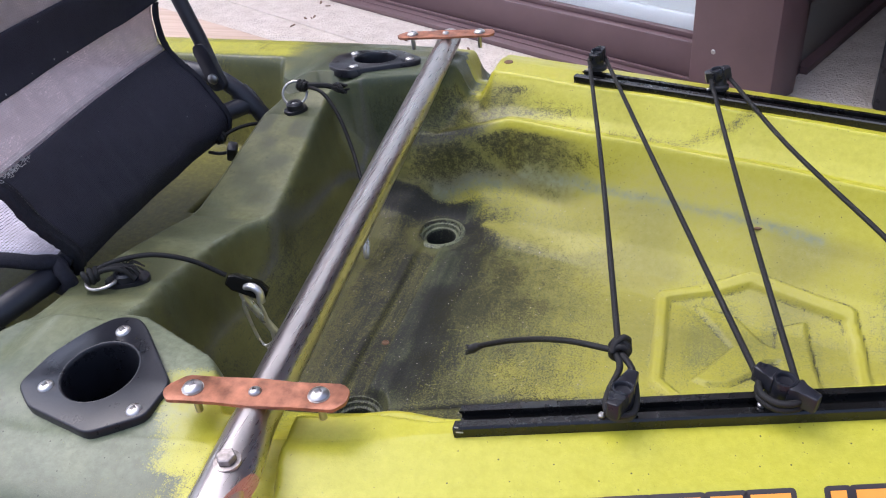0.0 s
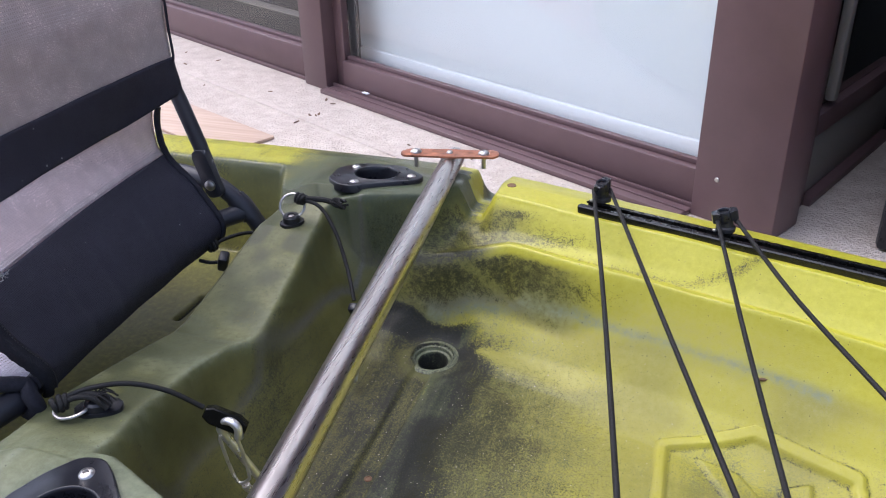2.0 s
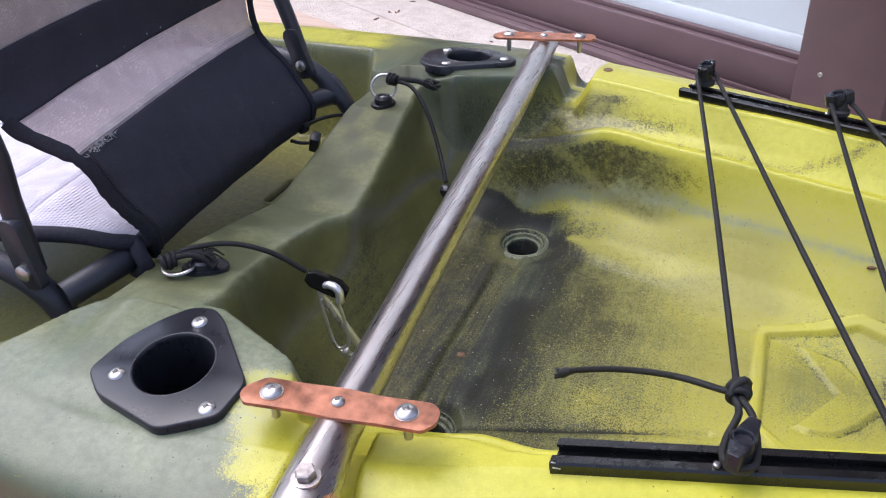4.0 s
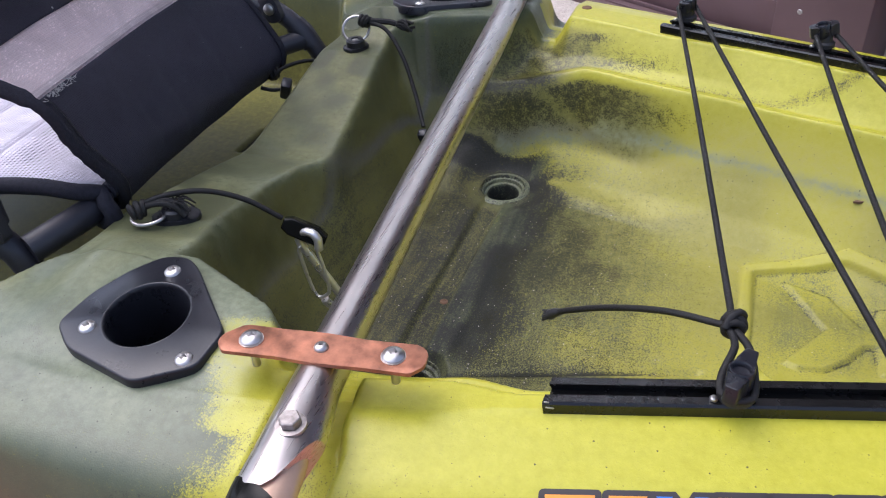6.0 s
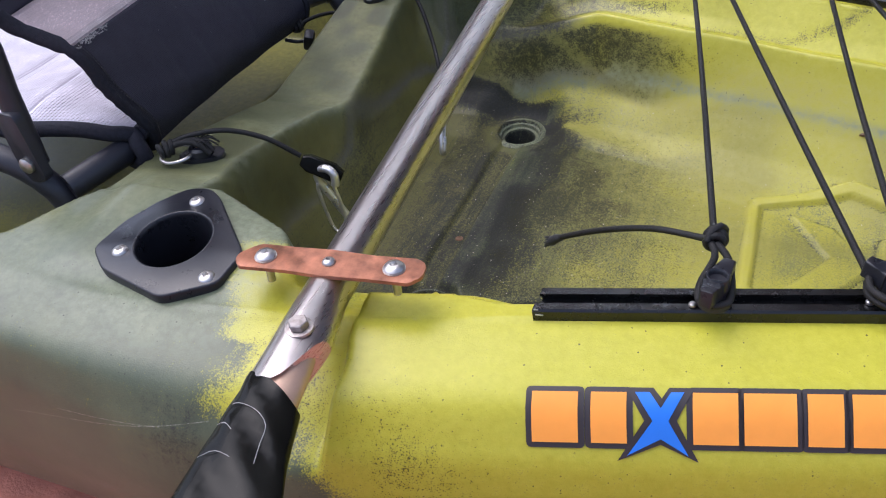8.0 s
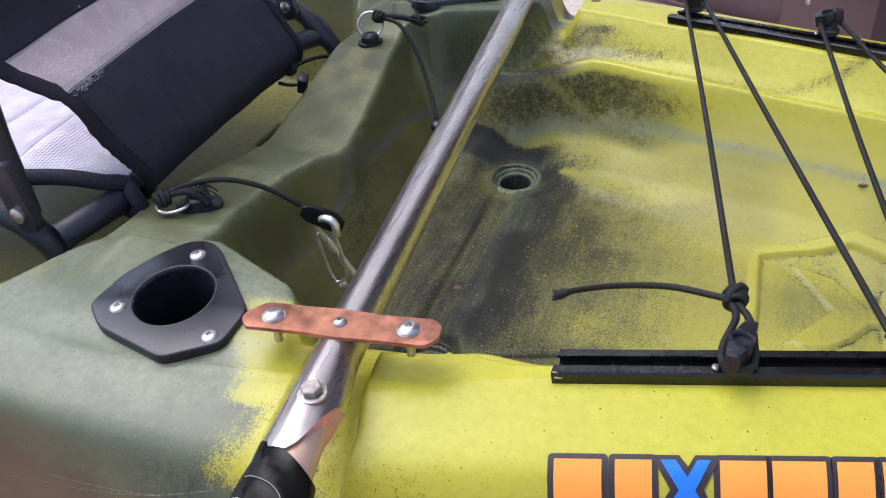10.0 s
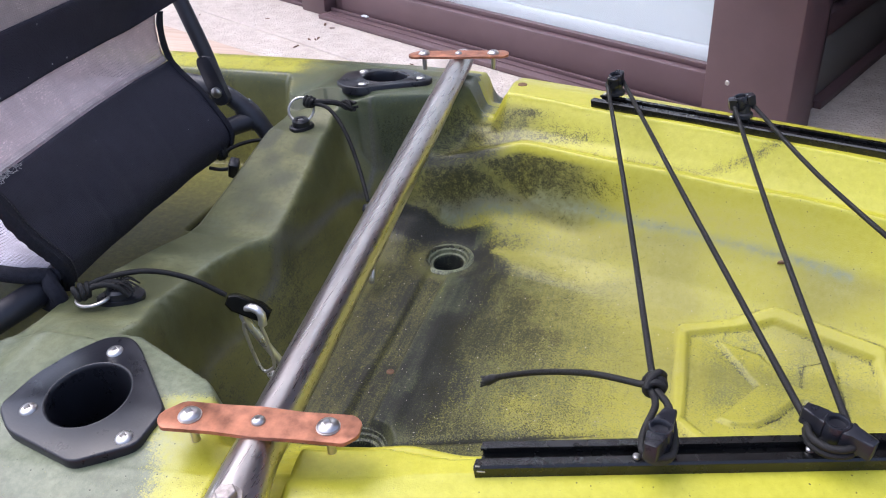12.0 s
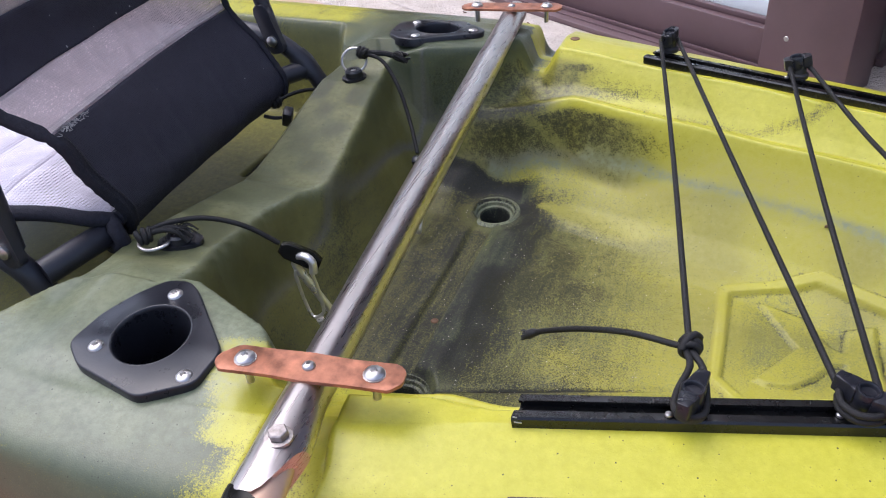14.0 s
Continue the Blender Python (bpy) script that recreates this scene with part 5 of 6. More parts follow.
    rod(b, [(0.079, 0.547, 0.200), (0.075, 0.549, 0.197), (0.071, 0.550, 0.193), (0.068, 0.551, 0.190)], [0.0027, 0.0036, 0.0042, 0.0028], 10)
    for i in range(14):
        w = 2.4 * i
        rod(b, [(0.071, 0.550 + 0.003 * math.cos(w), 0.193 + 0.003 * math.sin(w)), (0.0655 - 0.0006 * (i % 3), 0.5515 + 0.0042 * math.cos(w + 0.3), 0.190 + 0.0042 * math.sin(w + 0.3))], 0.0006, 5)
    part("frayed_end", b, M_RUBBER, tail)


lacing()


# ---- seat ----
def sheet(name, corner, nu, nv, material, parent, thick=0.0015, label=""):
    """A sewn cloth panel; corner(u, v) gives its place."""
    b = bmesh.new()
    uv = b.loops.layers.uv.new("UVMap")
    g = [[b.verts.new(corner(i / nu, j / nv)) for j in range(nv + 1)] for i in range(nu + 1)]
    lu = (Vector(corner(1, 0.5)) - Vector(corner(0, 0.5))).length
    lv = (Vector(corner(0.5, 1)) - Vector(corner(0.5, 0))).length
    for i in range(nu):
        for j in range(nv):
            f = b.faces.new((g[i][j], g[i + 1][j], g[i + 1][j + 1], g[i][j + 1]))
            for lp, (p, q) in zip(f.loops, ((i, j), (i + 1, j), (i + 1, j + 1), (i, j + 1))):
                lp[uv].uv = (p / nu * lu, q / nv * lv)
    ob = part(name, b, material, parent, label)
    if thick:
        sol = ob.modifiers.new("thickness", "SOLIDIFY")
        sol.thickness = thick
    return ob


seat = thing("folding_seat", (-0.45, YC, 0.16), "folding seat of grey mesh and black webbing on black tubes", "seat")
FR = 0.0112
RAIL = {-1: [(-0.80, 0.415, 0.300), (-0.60, 0.425, 0.296), (-0.45, 0.436, 0.284), (-0.373, 0.443, 0.272), (-0.340, 0.449, 0.252), (-0.323, 0.452, 0.225), (-0.316, 0.452, 0.180), (-0.314, 0.452, 0.150)],
        1: [(-0.85, 0.940, 0.300), (-0.60, 0.934, 0.276), (-0.45, 0.930, 0.270), (-0.385, 0.926, 0.266), (-0.352, 0.925, 0.255), (-0.324, 0.926, 0.232), (-0.303, 0.927, 0.200), (-0.290, 0.927, 0.160)]}
UPRIGHT = {-1: [(-0.333, 0.447, 0.268), (-0.340, 0.452, 0.33), (-0.348, 0.457, 0.40), (-0.41, 0.462, 0.66)],
           1: [(-0.353, 0.915, 0.262), (-0.368, 0.917, 0.315), (-0.386, 0.919, 0.367), (-0.402, 0.921, 0.42), (-0.45, 0.925, 0.66)]}
for s in (-1, 1):
    b = bmesh.new()
    rod(b, bent(RAIL[s], 0.012), FR, 18)
    part("side_rail", b, M_FRAME, seat)
    b = bmesh.new()
    rod(b, bent(UPRIGHT[s], 0.02), FR * 0.82, 16)
    up = part("upright", b, M_FRAME, seat)
    px, py, pz = UPRIGHT[s][0]
    b = bmesh.new()
    prism(b, rounded([(-0.0115, -0.013), (0.0115, -0.013), (0.0098, 0.050), (-0.0098, 0.050)], 0.0085, 5), -0.0045, 0.0045, Matrix.Translation((px, py - 0.004, pz)) @ Matrix.Rotation(radians(-6 if s < 0 else -17), 4, "Y") @ Matrix.Rotation(radians(90), 4, "X"), 0.0016)
    part("bracket", b, M_FRAME, up)
    b = bmesh.new()
    lathe(b, [(0.0068, 0), (0.0068, 0.003), (0.004, 0.0048), (0, 0.0048)], 14, pose(px - 0.001, py - 0.0085, pz + 0.004, 90, 0, 0))
    part("bolt", b, M_SCREW, up)
b = bmesh.new()
rod(b, [(-0.318, 0.453, 0.243), (-0.298, 0.50, 0.250), (-0.362, 0.87, 0.222), (-0.322, 0.925, 0.226)], FR * 1.05, 18)
part("front_bar", b, M_FRAME, seat)
b = bmesh.new()
rod(b, [(-0.335, 0.9255, 0.243), (-0.326, 0.926, 0.233), (-0.315, 0.9265, 0.218)], [0.0128, 0.0138, 0.0128], 18)
part("collar", b, M_FRAME, seat)
b = bmesh.new()
rod(b, [(-0.41, 0.462, 0.66), (-0.45, 0.925, 0.66)], FR * 0.82, 16)
part("top_bar", b, M_FRAME, seat)
b = bmesh.new()
rod(b, [(-0.46, 0.436, 0.284), (-0.40, 0.55, 0.262), (-0.36, 0.70, 0.25)], 0.007, 10)
part("cross_strap", b, M_WEB, seat)

NEAR_EDGE = [(-0.292, 0.532, 0.238), (-0.282, 0.523, 0.266), (-0.287, 0.5025, 0.306), (-0.303, 0.491, 0.350), (-0.352, 0.484, 0.374), (-0.372, 0.474, 0.420), (-0.378, 0.468, 0.500), (-0.415, 0.462, 0.655)]
FAR_EDGE = [(-0.347, 0.889, 0.194), (-0.336, 0.890, 0.222), (-0.363, 0.890, 0.270), (-0.398, 0.889, 0.311), (-0.401, 0.890, 0.362), (-0.383, 0.914, 0.4215), (-0.388, 0.922, 0.4845), (-0.452, 0.925, 0.655)]


def edge_at(pts, v):
    q = [Vector(p) for p in pts]
    i = min(v, len(q) - 1.0001)
    k = int(i)
    t = i - k
    if k >= 5:
        return q[k].lerp(q[k + 1], t)
    a, b_, c, d = q[max(k - 1, 0)], q[k], q[k + 1], q[min(k + 2, len(q) - 1)]
    return 0.5 * (2 * b_ + (c - a) * t + (2 * a - 5 * b_ + 4 * c - d) * t * t + (3 * b_ - a - 3 * c + d) * t ** 3)


BAND_EDGE = [Vector((-0.383, 0.922, 0.377)), Vector((-0.383, 0.915, 0.4215))]


def back_panel(v0, v1, sag, out=0.0, band=False):
    def at(u, v):
        w = v0 + (v1 - v0) * v
        far = edge_at(FAR_EDGE, w)
        if band:
            # the band's end wraps round the upright
            far = far.lerp(BAND_EDGE[0].lerp(BAND_EDGE[1], v), float(sst(0.82, 1.0, np.array(u))))
        p = edge_at(NEAR_EDGE, w).lerp(far, u)
        e = 4 * u * (1 - u)
        fold = 0.0007 * math.sin(23 * u + 3.0 * w) * math.sin(5.0 * w + 2 * u)
        fold -= 0.0016 * sum(math.exp(-((u - q - 0.03 * w) / 0.010) ** 2) for q in (0.22, 0.36, 0.62)) * max(0, math.sin(math.pi * min(w, 3) / 3))
        return (p.x - sag * e + out + fold, p.y, p.z + 0.0004 * math.sin(9 * u + 5 * w))
    return at


sheet("lower_panel", back_panel(0.0, 3.0, 0.006), 60, 36, M_WEB, seat, 0.002, "black nylon lower panel")
sheet("mesh_band", back_panel(2.90, 4.06, 0.007, -0.0045), 60, 16, M_MESH, seat, 0.0012, "grey mesh band")
sheet("black_band", back_panel(4.0, 5.0, 0.012, 0.001, True), 60, 14, M_WEB, seat, 0.002, "black webbing band")
sheet("upper_mesh", back_panel(4.96, 7.0, 0.012, -0.001), 60, 30, M_UPPER, seat, 0.0012, "grey mesh upper back")
sheet("hem", back_panel(3.00, 3.13, 0.007, -0.0020), 60, 4, M_HEM, seat, 0.001, "stitched paler hem")
rng = random.Random(12)
for u in (0.0, 1.0):
    b = bmesh.new()
    pts = [Vector(back_panel(0, 4.1, 0)(u, k / 50)) + Vector((0.0015, 0, 0)) for k in range(51)]
    rod(b, pts, [(0.0048 if k < 38 else 0.0062) + rng.uniform(-0.0006, 0.0006) for k in range(51)], 10, ry=0.0026)
    part("edge_binding", b, M_BIND, seat)
sheet("side_hem", lambda u, v: back_panel(0.0, 3.0, 0.006, 0.0016)(u * 0.040, v), 5, 40, M_BIND, seat, 0.0015, "double-stitched dark side hem")
for u in (0.010, 0.032):
    b = bmesh.new()
    at = back_panel(0.0, 3.0, 0.006, 0.0028)
    for k in range(46):
        rod(b, [at(u, (k + 0.15) / 46), at(u, (k + 0.65) / 46)], 0.0004, 5)
    part("stitching", b, M_FRAME, seat)
# the hem has torn out beside the near edge
b = bmesh.new()
at = back_panel(0.0, 4.0, 0.006, 0.0015)
for i in range(48):
    u, v = rng.uniform(0.03, 0.15), 0.738 + rng.uniform(-0.014, 0.014)
    p = Vector(at(u, v))
    side = Vector(at(u + 0.01, v)) - p
    way = Vector(at(u + rng.uniform(-0.02, 0.02), v + rng.uniform(0.004, 0.022))) - p
    rod(b, [p, p + way * 0.5 + Vector((rng.uniform(0, 0.003), 0, 0)), p + way + side * rng.uniform(-0.2, 0.2)], 0.00024, 4)
part("frayed_threads", b, M_LINT, seat, "pale frayed threads of a torn hem")


b = bmesh.new()
rod(b, [Vector(back_panel(4.95, 7.0, 0)(1.0, k / 24)) + Vector((0.001, 0.001, 0)) for k in range(25)], 0.0017, 8, ry=0.0015)
part("edge_binding", b, M_BIND, seat)


PAN_X = [-0.75, -0.60, -0.3836, -0.3426, -0.320, -0.304, -0.290]
PAN_Y = [0.440, 0.447, 0.476, 0.491, 0.4975, 0.502, 0.516]
PAN_Z = [0.296, 0.292, 0.281, 0.279, 0.277, 0.273, 0.266]


def pan_at(u, v):
    x = -0.290 - 0.46 * u
    near = float(np.interp(x, PAN_X, PAN_Y))
    y = near + (0.90 - near) * v
    front = float(sst(0.0, 0.22, np.array(u)))
    inner = 0.258 + 0.030 * front * (1 - 0.3 * v) - 0.022 * math.sin(math.pi * v) * min(1, u * 3)
    ease = float(sst(0.0, 0.22, np.array(v)))
    seam_or_glint = sum(math.exp(-((u - q) / 0.006) ** 2) for q in (0.20, 0.34, 0.60))
    return (x - 0.09 * v, y, float(np.interp(x, PAN_X, PAN_Z)) * (1 - ease) + inner * ease - 0.0022 * seam_or_glint)


sheet("seat_cloth", pan_at, 150, 30, M_LIGHT, seat, 0.003, "pale grey mesh seat cloth with sewn seams")
b = bmesh.new()
hem = [Vector(pan_at(1 - k / 40, 0.0)) + Vector((0, -0.003, -0.003)) for k in range(41)]
hem += [Vector((-0.2833, 0.5075, 0.2575)), Vector((-0.2785, 0.5075, 0.246)), Vector((-0.2885, 0.509, 0.237)), Vector((-0.305, 0.515, 0.236))]
rod(b, bent(hem, 0.006), 0.0068, 12)
part("edge_binding", b, M_BIND, seat)
b = bmesh.new()
rod(b, bent([Vector(pan_at(0.0, k / 12)) + Vector((0.003, 0, -0.004)) for k in range(13)], 0.02), 0.0075, 10)
part("edge_binding", b, M_BIND, seat)


# ---- pad eyes, rings and tethers ----
def pad_eye(p, yaw, ring_way, group, R=0.0145, long=1.0, reach=0.0):
    k = thing("pad_eye", p, "black pad eye with a steel ring on the kayak deck", "fitting", group)
    b = bmesh.new()
    poly = rounded([(-0.022, -0.006), (-0.010, -0.011), (0.010, -0.011), (0.022, -0.006), (0.022, 0.006), (0.010, 0.011), (-0.010, 0.011), (-0.022, 0.006)], 0.006, 4)
    prism(b, [(x * long, y) for x, y in poly], 0, 0.004, pose(*p, 0, 0, yaw), 0.0012)
    part("base", b, M_BLACK, k)
    b = bmesh.new()
    lathe(b, [(0.0105, 0.003), (0.0105, 0.010), (0.0085, 0.012), (0.0045, 0.012), (0.0045, 0.010), (0, 0.010)], 20, pose(*p))
    part("boss", b, M_BLACK, k)
    b = bmesh.new()
    pan_screw(b, p.x, p.y, p.z + 0.0095, 0.0045, 0.002)
    part("screw", b, M_SCREW, k)
    b = bmesh.new()
    m = Matrix.Translation(p + Vector((0, 0, 0.008))) @ ring_way
    rod(b, [m @ Vector((R * math.cos(2 * math.pi * i / 28), R + reach + R * math.sin(2 * math.pi * i / 28), 0)) for i in range(28)], 0.0015, 8, closed=True)
    part("ring", b, M_SCREW, k)
    return k


EYE_N = Vector((-0.227, 0.519, deck_z(-0.227, 0.519)))
EYE_F = Vector((-0.240, 0.893, deck_z(-0.240, 0.893)))
pad_eye(EYE_N, 24, pose(0, 0, 0, -4, 0, 120), "pad eyes beside the seat", 0.0140, 0.88, 0.0060)
pad_eye(EYE_F, 60, pose(0, 0, 0, 50, 0, 14), "pad eyes beside the seat", 0.0150, 0.68)


def carabiner(p, q, roll):
    k = thing("carabiner", p, "polished steel carabiner hanging from the tether", "carabiner", "carabiners in the footwell")
    way = (q - p).normalized()
    side = way.cross(Vector((math.cos(roll), math.sin(roll), 0.2))).normalized()
    ln = (q - p).length
    pts = [(0.000, 0.0), (0.08, 0.0050), (0.30, 0.0060), (0.80, 0.0060), (0.97, 0.0035), (1.0, 0.0), (0.97, -0.0035), (0.80, -0.0060), (0.70, -0.0062)]
    b = bmesh.new()
    rod(b, bent([p + way * (f * ln) + side * o for f, o in pts], 0.004), 0.0027, 10)
    part("body", b, M_CLIP, k)
    b = bmesh.new()
    wire = [(0.06, -0.0015), (0.10, -0.0050), (0.30, -0.0085), (0.62, -0.0085), (0.70, -0.0062), (0.62, -0.0040), (0.30, -0.0040), (0.10, -0.0015)]
    rod(b, bent([p + way * (f * ln) + side * o for f, o in wire], 0.004, True), 0.0010, 8, closed=True)
    part("gate", b, M_CLIP, k)


def lump(b, c, axis, r=CORD_R):
    """A pulled-tight knot with its turns round the given axis."""
    axis = Vector(axis).normalized()
    u = axis.cross(Vector((0.3, 0.2, 1))).normalized()
    v = axis.cross(u)
    for k, (off, rr) in enumerate(((-1.9, 2.0), (0.1, 2.4), (2.0, 2.0))):
        rod(b, [Vector(c) + axis * (r * (off + 0.5 * math.cos(w + k))) + (u * math.cos(w) + v * math.sin(w)) * (r * rr) for w in (2 * math.pi * i / 14 for i in range(14))], r * 1.05, 8, closed=True)


def tether(pts, knot_at, group):
    k = thing("tether", pts[0], "short black elastic tether tied to the pad eye", "cord", group)
    b = bmesh.new()
    rod(b, bent(pts, 0.005), CORD_R, 10)
    part("cord", b, M_CORD, k)
    b = bmesh.new()
    lump(b, knot_at, Vector(pts[1]) - Vector(pts[0]))
    part("knot", b, M_CORD, k)
    return k


t1 = tether([(-0.246, 0.504, 0.265), (-0.232, 0.517, 0.268), (-0.207, 0.533, 0.267), (-0.180, 0.547, 0.255), (-0.155, 0.557, 0.235)], (-0.248, 0.502, 0.261), "tethers beside the seat")
b = bmesh.new()
for lane in (-0.0022, 0.0022):
    rod(b, bent([(-0.247, 0.503 + lane, 0.262), (-0.238, 0.509 + lane, 0.265), (-0.229, 0.514 + lane, 0.2645), (-0.221, 0.516 + lane, 0.261), (-0.214, 0.517 + lane, 0.254)], 0.004), 0.0026, 10)
for k in range(9):
    w = 0.7 * k
    rod(b, bent([(-0.224, 0.516, 0.263), (-0.221 + 0.006 * math.cos(w), 0.518 + 0.006 * math.sin(w), 0.2655), (-0.217 + 0.010 * math.cos(w), 0.519 + 0.008 * math.sin(w), 0.2605)], 0.003), 0.0008, 6)
part("frayed_wrap", b, M_CORD, t1, "frayed black cord wrapped over the pad eye")
b = bmesh.new()
prism(b, [(-0.019, -0.004), (-0.012, -0.0075), (0.012, -0.0080), (0.019, -0.0045), (0.019, 0.0030), (0.010, 0.0070), (-0.013, 0.0070), (-0.019, 0.0040)], -0.0055, 0.0055, Matrix.Translation((-0.139, 0.562, 0.2220)) @ Matrix.Rotation(radians(12), 4, "Z") @ Matrix.Rotation(radians(24), 4, "Y") @ Matrix.Rotation(radians(65), 4, "X"), 0.0012, 1)
part("cord_end", b, M_TAPE, t1, "black plastic cord end")
k = thing("carabiner", (-0.140, 0.562, 0.222), "polished steel carabiner with a wire gate on the tether", "carabiner", "carabiners in the footwell")
b = bmesh.new()
rod(b, bent([(-0.1248, 0.5560, 0.2101), (-0.1251, 0.5570, 0.2199), (-0.1307, 0.5580, 0.2241), (-0.1384, 0.5590, 0.2233), (-0.1434, 0.5590, 0.2171), (-0.1430, 0.5590, 0.2107), (-0.1382, 0.5600, 0.2012), (-0.1297, 0.5620, 0.1842), (-0.1198, 0.5650, 0.1630), (-0.1156, 0.5650, 0.1542), (-0.1171, 0.5630, 0.1463), (-0.1228, 0.5600, 0.1475), (-0.1261, 0.5580, 0.1523), (-0.1272, 0.5570, 0.1561)], 0.004), 0.0037, 12)
part("body", b, M_CLIP, k)
b = bmesh.new()
rod(b, bent([(-0.1264, 0.5555, 0.2090), (-0.1231, 0.5555, 0.1939), (-0.1206, 0.5555, 0.1708), (-0.1228, 0.5555, 0.1640), (-0.1305, 0.5555, 0.1586), (-0.1349, 0.5555, 0.1622), (-0.1395, 0.5555, 0.1797), (-0.1434, 0.5555, 0.2053), (-0.1415, 0.5565, 0.2091)], 0.003), 0.0016, 8)
part("gate", b, M_CLIP, k)
t2 = tether([(-0.232, 0.905, 0.262), (-0.205, 0.900, 0.258), (-0.180, 0.885, 0.235), (-0.159, 0.864, 0.203), (-0.139, 0.834, 0.178)], (-0.232, 0.905, 0.263), "tethers beside the seat")
b = bmesh.new()
rod(b, bent([(-0.225, 0.905, 0.264), (-0.204, 0.911, 0.262), (-0.196, 0.912, 0.260)], 0.004), CORD_R * 1.5, 8)
for k in range(9):
    w = 0.7 * k
    rod(b, bent([(-0.198, 0.912, 0.260), (-0.188, 0.912 + 0.005 * math.cos(w), 0.260 + 0.005 * math.sin(w)), (-0.178 + 0.003 * math.sin(3 * w), 0.912 + 0.006 * math.cos(w + 1), 0.258 + 0.005 * math.sin(w + 1))], 0.003), 0.0015, 6)
part("loose_end", b, M_CORD, t2)
b = bmesh.new()
box(b, (0.011, 0.011, 0.027), pose(-0.1350, 0.828, 0.166, 24, -10, 0), 0.003)
part("cord_end", b, M_BLACK, t2, "black plastic cord end")
carabiner(Vector((-0.1340, 0.824, 0.156)), Vector((-0.1235, 0.784, 0.104)), 0.2)

# ---- small things ----
b = bmesh.new()
lathe(b, [(0.0042, 0), (0.0040, 0.0010), (0.0028, 0.0016), (0.0022, 0.0009), (0, 0.0009)], 16, pose(-0.059, 0.662, deck_z(-0.059, 0.662) - 0.0004))
part("rivet", b, M_LEAF, kayak, "rusty rivet in the drain channel")
for sx, sd, sz in SCUPPERS:
    b = bmesh.new()
    cy = YC + sd
    lathe(b, [(0.0325, -0.0012), (0.0292, 0.0008), (0.0262, 0.0006), (0.0250, -0.0024), (0.0226, -0.0032), (0.0214, -0.0066), (0.0186, -0.0074), (0.0176, -0.012), (0.0168, -0.030), (0.0160, -0.060), (0, -0.060)], 40, pose(sx, cy, sz))
    for v in b.verts:
        v.co.z += SCUPPER_LEAN * (v.co.y - cy) * (sd > 0)
    ob = part("scupper", b, M_HULL, kayak, "stepped round scupper hole in the floor")
    at = ob.data.attributes.new("pigment", "FLOAT_COLOR", "POINT")
    # deeper steps coloured blacker, the hole's shade put into the pigment
    for v, c in zip(ob.data.vertices, at.data):
        c.color = (0.90, (0.42 if sd > 0 else 0.62) if v.co.z > sz - 0.0080 else 0.85, 0.1, 0.5)
rng = random.Random(4)
for i in range(16):
    if i < 4:
        p = Vector((-0.607 + rng.uniform(-0.012, 0.012), 1.70 + rng.uniform(-0.008, 0.008), SLAB))
    else:
        p = on_wall(rng.uniform(0.5, 1.7), rng.uniform(0.04, 0.20), SLAB)
    b = bmesh.new()
    L = rng.uniform(0.005, 0.012)
    prism(b, rounded([(-L, 0), (-L * 0.3, L * 0.25), (L * 0.6, L * 0.2), (L, 0), (L * 0.4, -L * 0.22), (-L * 0.5, -L * 0.2)], 0.002, 2), 0, 0.0015, pose(p.x, p.y, p.z + 0.0002, rng.uniform(-6, 6), rng.uniform(-6, 6), rng.uniform(0, 360)))
    ob = part("dead_leaf", b, M_LEAF)
    tagged(ob, "small dry brown leaf on the concrete", "leaf", "leaves on the slab")

# grit trodden onto the floor of the footwell
b = bmesh.new()
rng = random.Random(9)
for i in range(420):
    x = rng.uniform(-0.15, 0.10) if i < 300 else rng.uniform(0.1, 0.40)
    d = rng.uniform(-0.13, 0.20)
    r = rng.uniform(0.0003, 0.0007)
    z = deck_z(x, YC + d)
    if z > 0.14 or z < 0.08:
        continue
    vs = [b.verts.new((x + r * rng.uniform(0.6, 1.3) * math.cos(k), YC + d + r * rng.uniform(0.6, 1.3) * math.sin(k), z + 0.0001)) for k in (0.2, 1.7, 3.3, 4.8)]
    tip = b.verts.new((x, YC + d, z + r))
    for k in range(4):
        b.faces.new((vs[k], vs[(k + 1) % 4], tip))
    b.faces.new(vs[::-1])
tagged(part("grit", b, M_CONC, smooth=False), "pale sand grains on the footwell floor", "grit", kind="stuff")
b = bmesh.new()
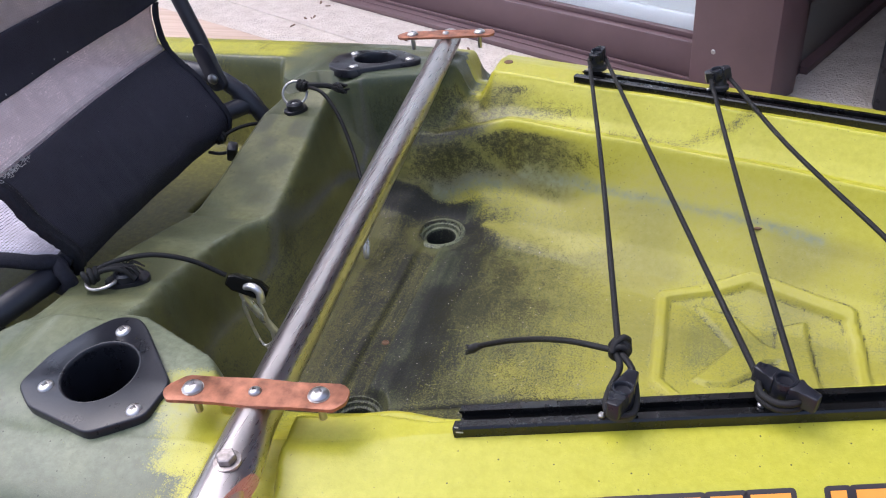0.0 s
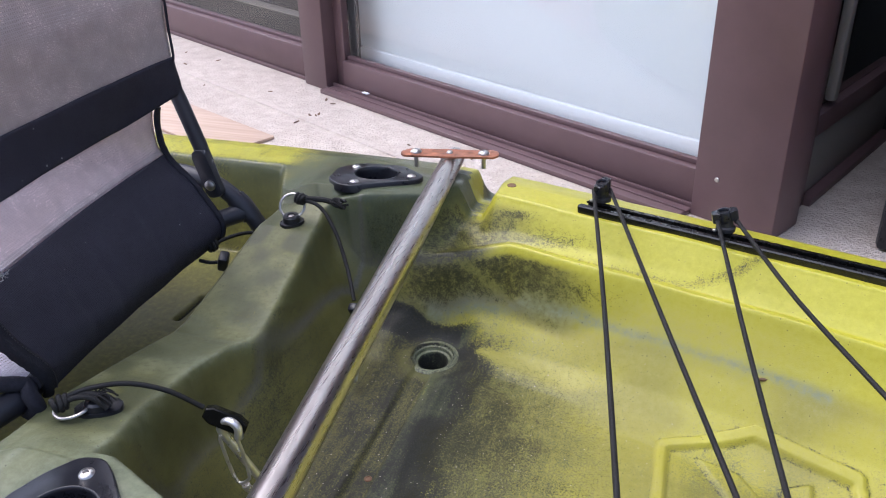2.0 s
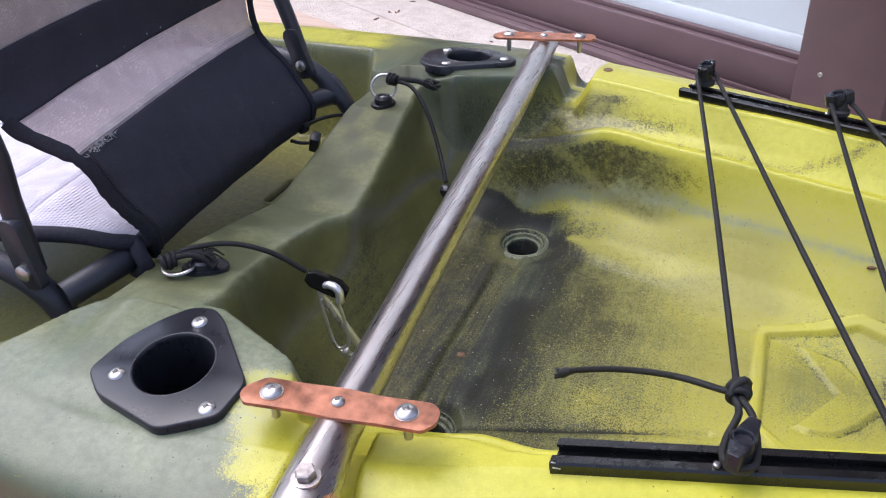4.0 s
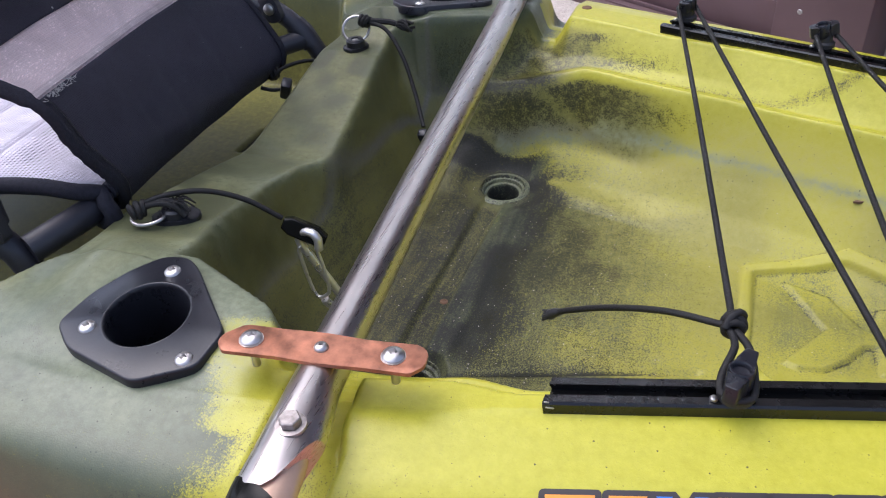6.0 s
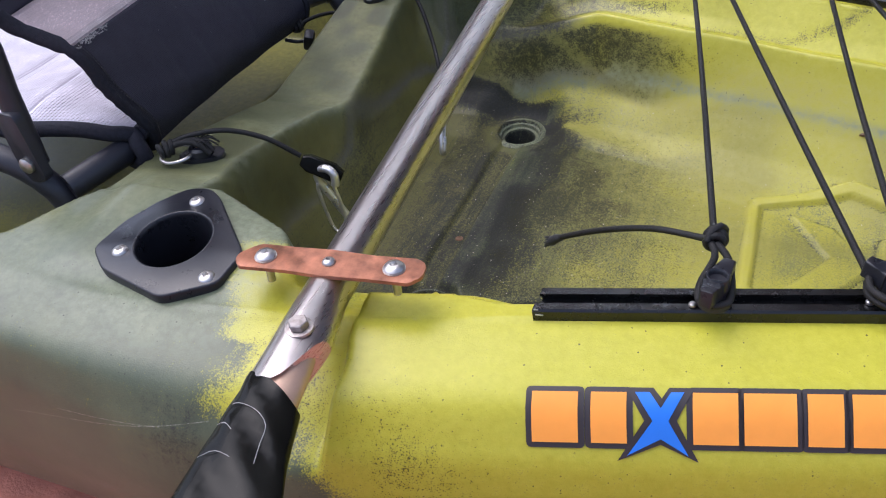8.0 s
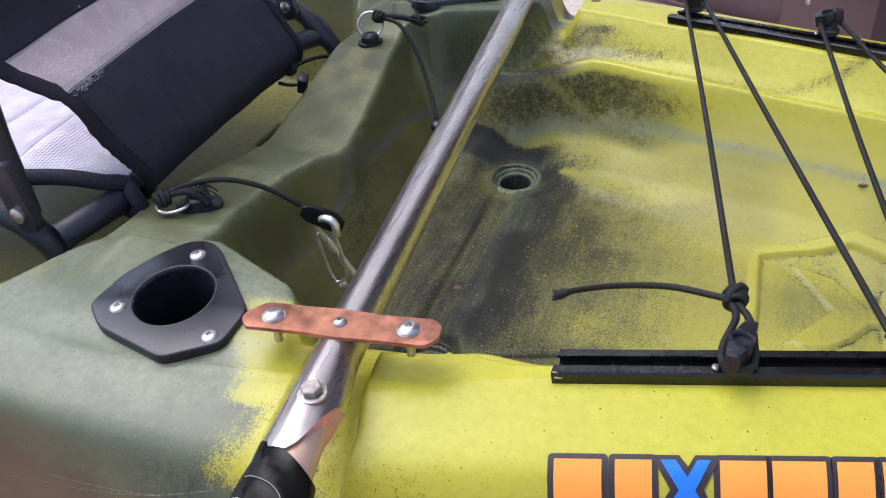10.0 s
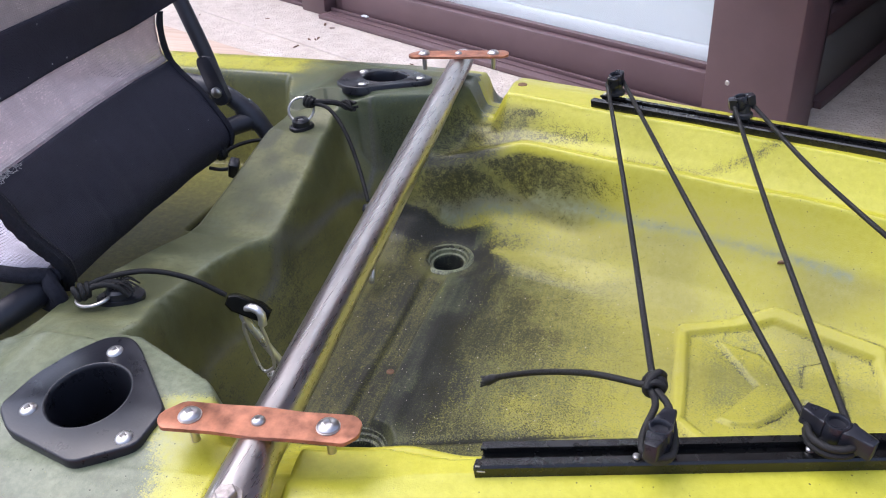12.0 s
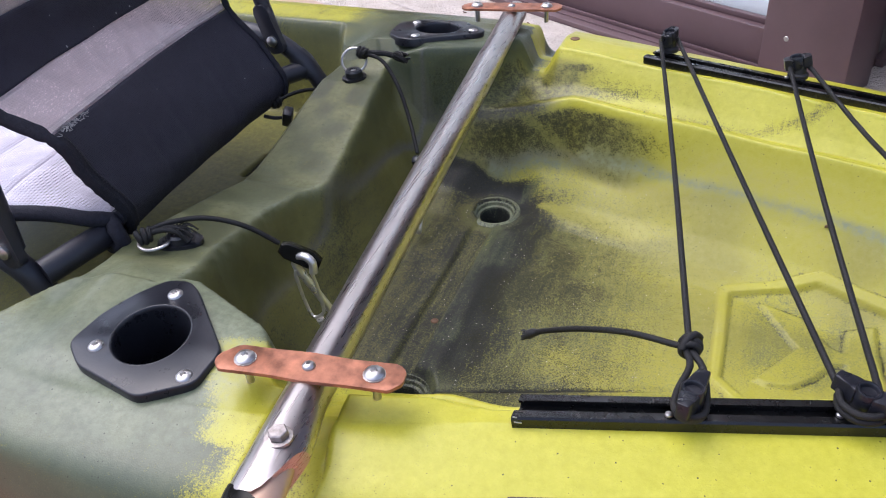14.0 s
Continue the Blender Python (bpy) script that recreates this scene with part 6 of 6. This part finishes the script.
prism(b, rounded([(-0.006, 0), (-0.002, 0.0022), (0.005, 0.0012), (0.006, -0.001), (0.0, -0.002)], 0.001, 2), 0, 0.0022, pose(0.305, YC + 0.136, deck_z(0.305, YC + 0.136) + 0.0002, 0, 0, 20))
tagged(part("seed", b, M_LEAF), "dark dry seed on the footwell floor", "seed")

# tie line behind the bulkhead, below the seat
tie = tether([(-0.340, 0.864, 0.204), (-0.322, 0.884, 0.210), (-0.305, 0.904, 0.208), (-0.288, 0.912, 0.199)], (-0.338, 0.866, 0.204), "tethers beside the seat")
b = bmesh.new()
rod(b, bent([(-0.338, 0.836, 0.200), (-0.325, 0.838, 0.198), (-0.312, 0.842, 0.199)], 0.004), CORD_R, 8)
box(b, (0.012, 0.016, 0.022), pose(-0.309, 0.842, 0.200, 20, 15, 20), 0.003)
part("cord_end", b, M_BLACK, tie, "black plastic cord end")

# cracks in the tape show pale threads
for line in ([(-0.059, -0.0143), (-0.060, -0.006), (-0.063, 0.006), (-0.070, 0.0145), (-0.082, 0.0165), (-0.093, 0.0185)], [(-0.094, -0.0140), (-0.091, -0.004), (-0.0946, 0.010), (-0.100, 0.018)], [(-0.072, -0.0143), (-0.073, -0.008), (-0.077, -0.002)]):
    b = bmesh.new()
    rod(b, bent([on_shaft(p, q, 0.0022) for p, q in line], 0.003), 0.0002, 6)
    part("thread", b, M_LINT, blade, "pale cracked edge of the tape")

# dark bin beyond the bow, on the slab
BIN = pose(0.717, 1.475, SLAB, 0, 0, -12)
dark_bin = thing("storage_bin", (0.717, 1.475, SLAB), "black plastic storage bin standing on the slab", "bin")
b = bmesh.new()
box(b, (0.40, 0.36, 0.40), BIN @ pose(0, 0, 0.2005), 0.010)
part("body", b, M_BLACK, dark_bin)
b = bmesh.new()
box(b, (0.42, 0.38, 0.03), BIN @ pose(0, 0, 0.416), 0.01)
part("lid", b, M_BLACK, dark_bin)
b = bmesh.new()
lathe(b, [(0.006, 0), (0.0056, 0.0012), (0.003, 0.0018), (0, 0.0018)], 14, pose(-0.004, 1.035, deck_z(-0.004, 1.035) - 0.0003))
part("rivet", b, M_LEAF, kayak, "rusty rivet on the gunwale")
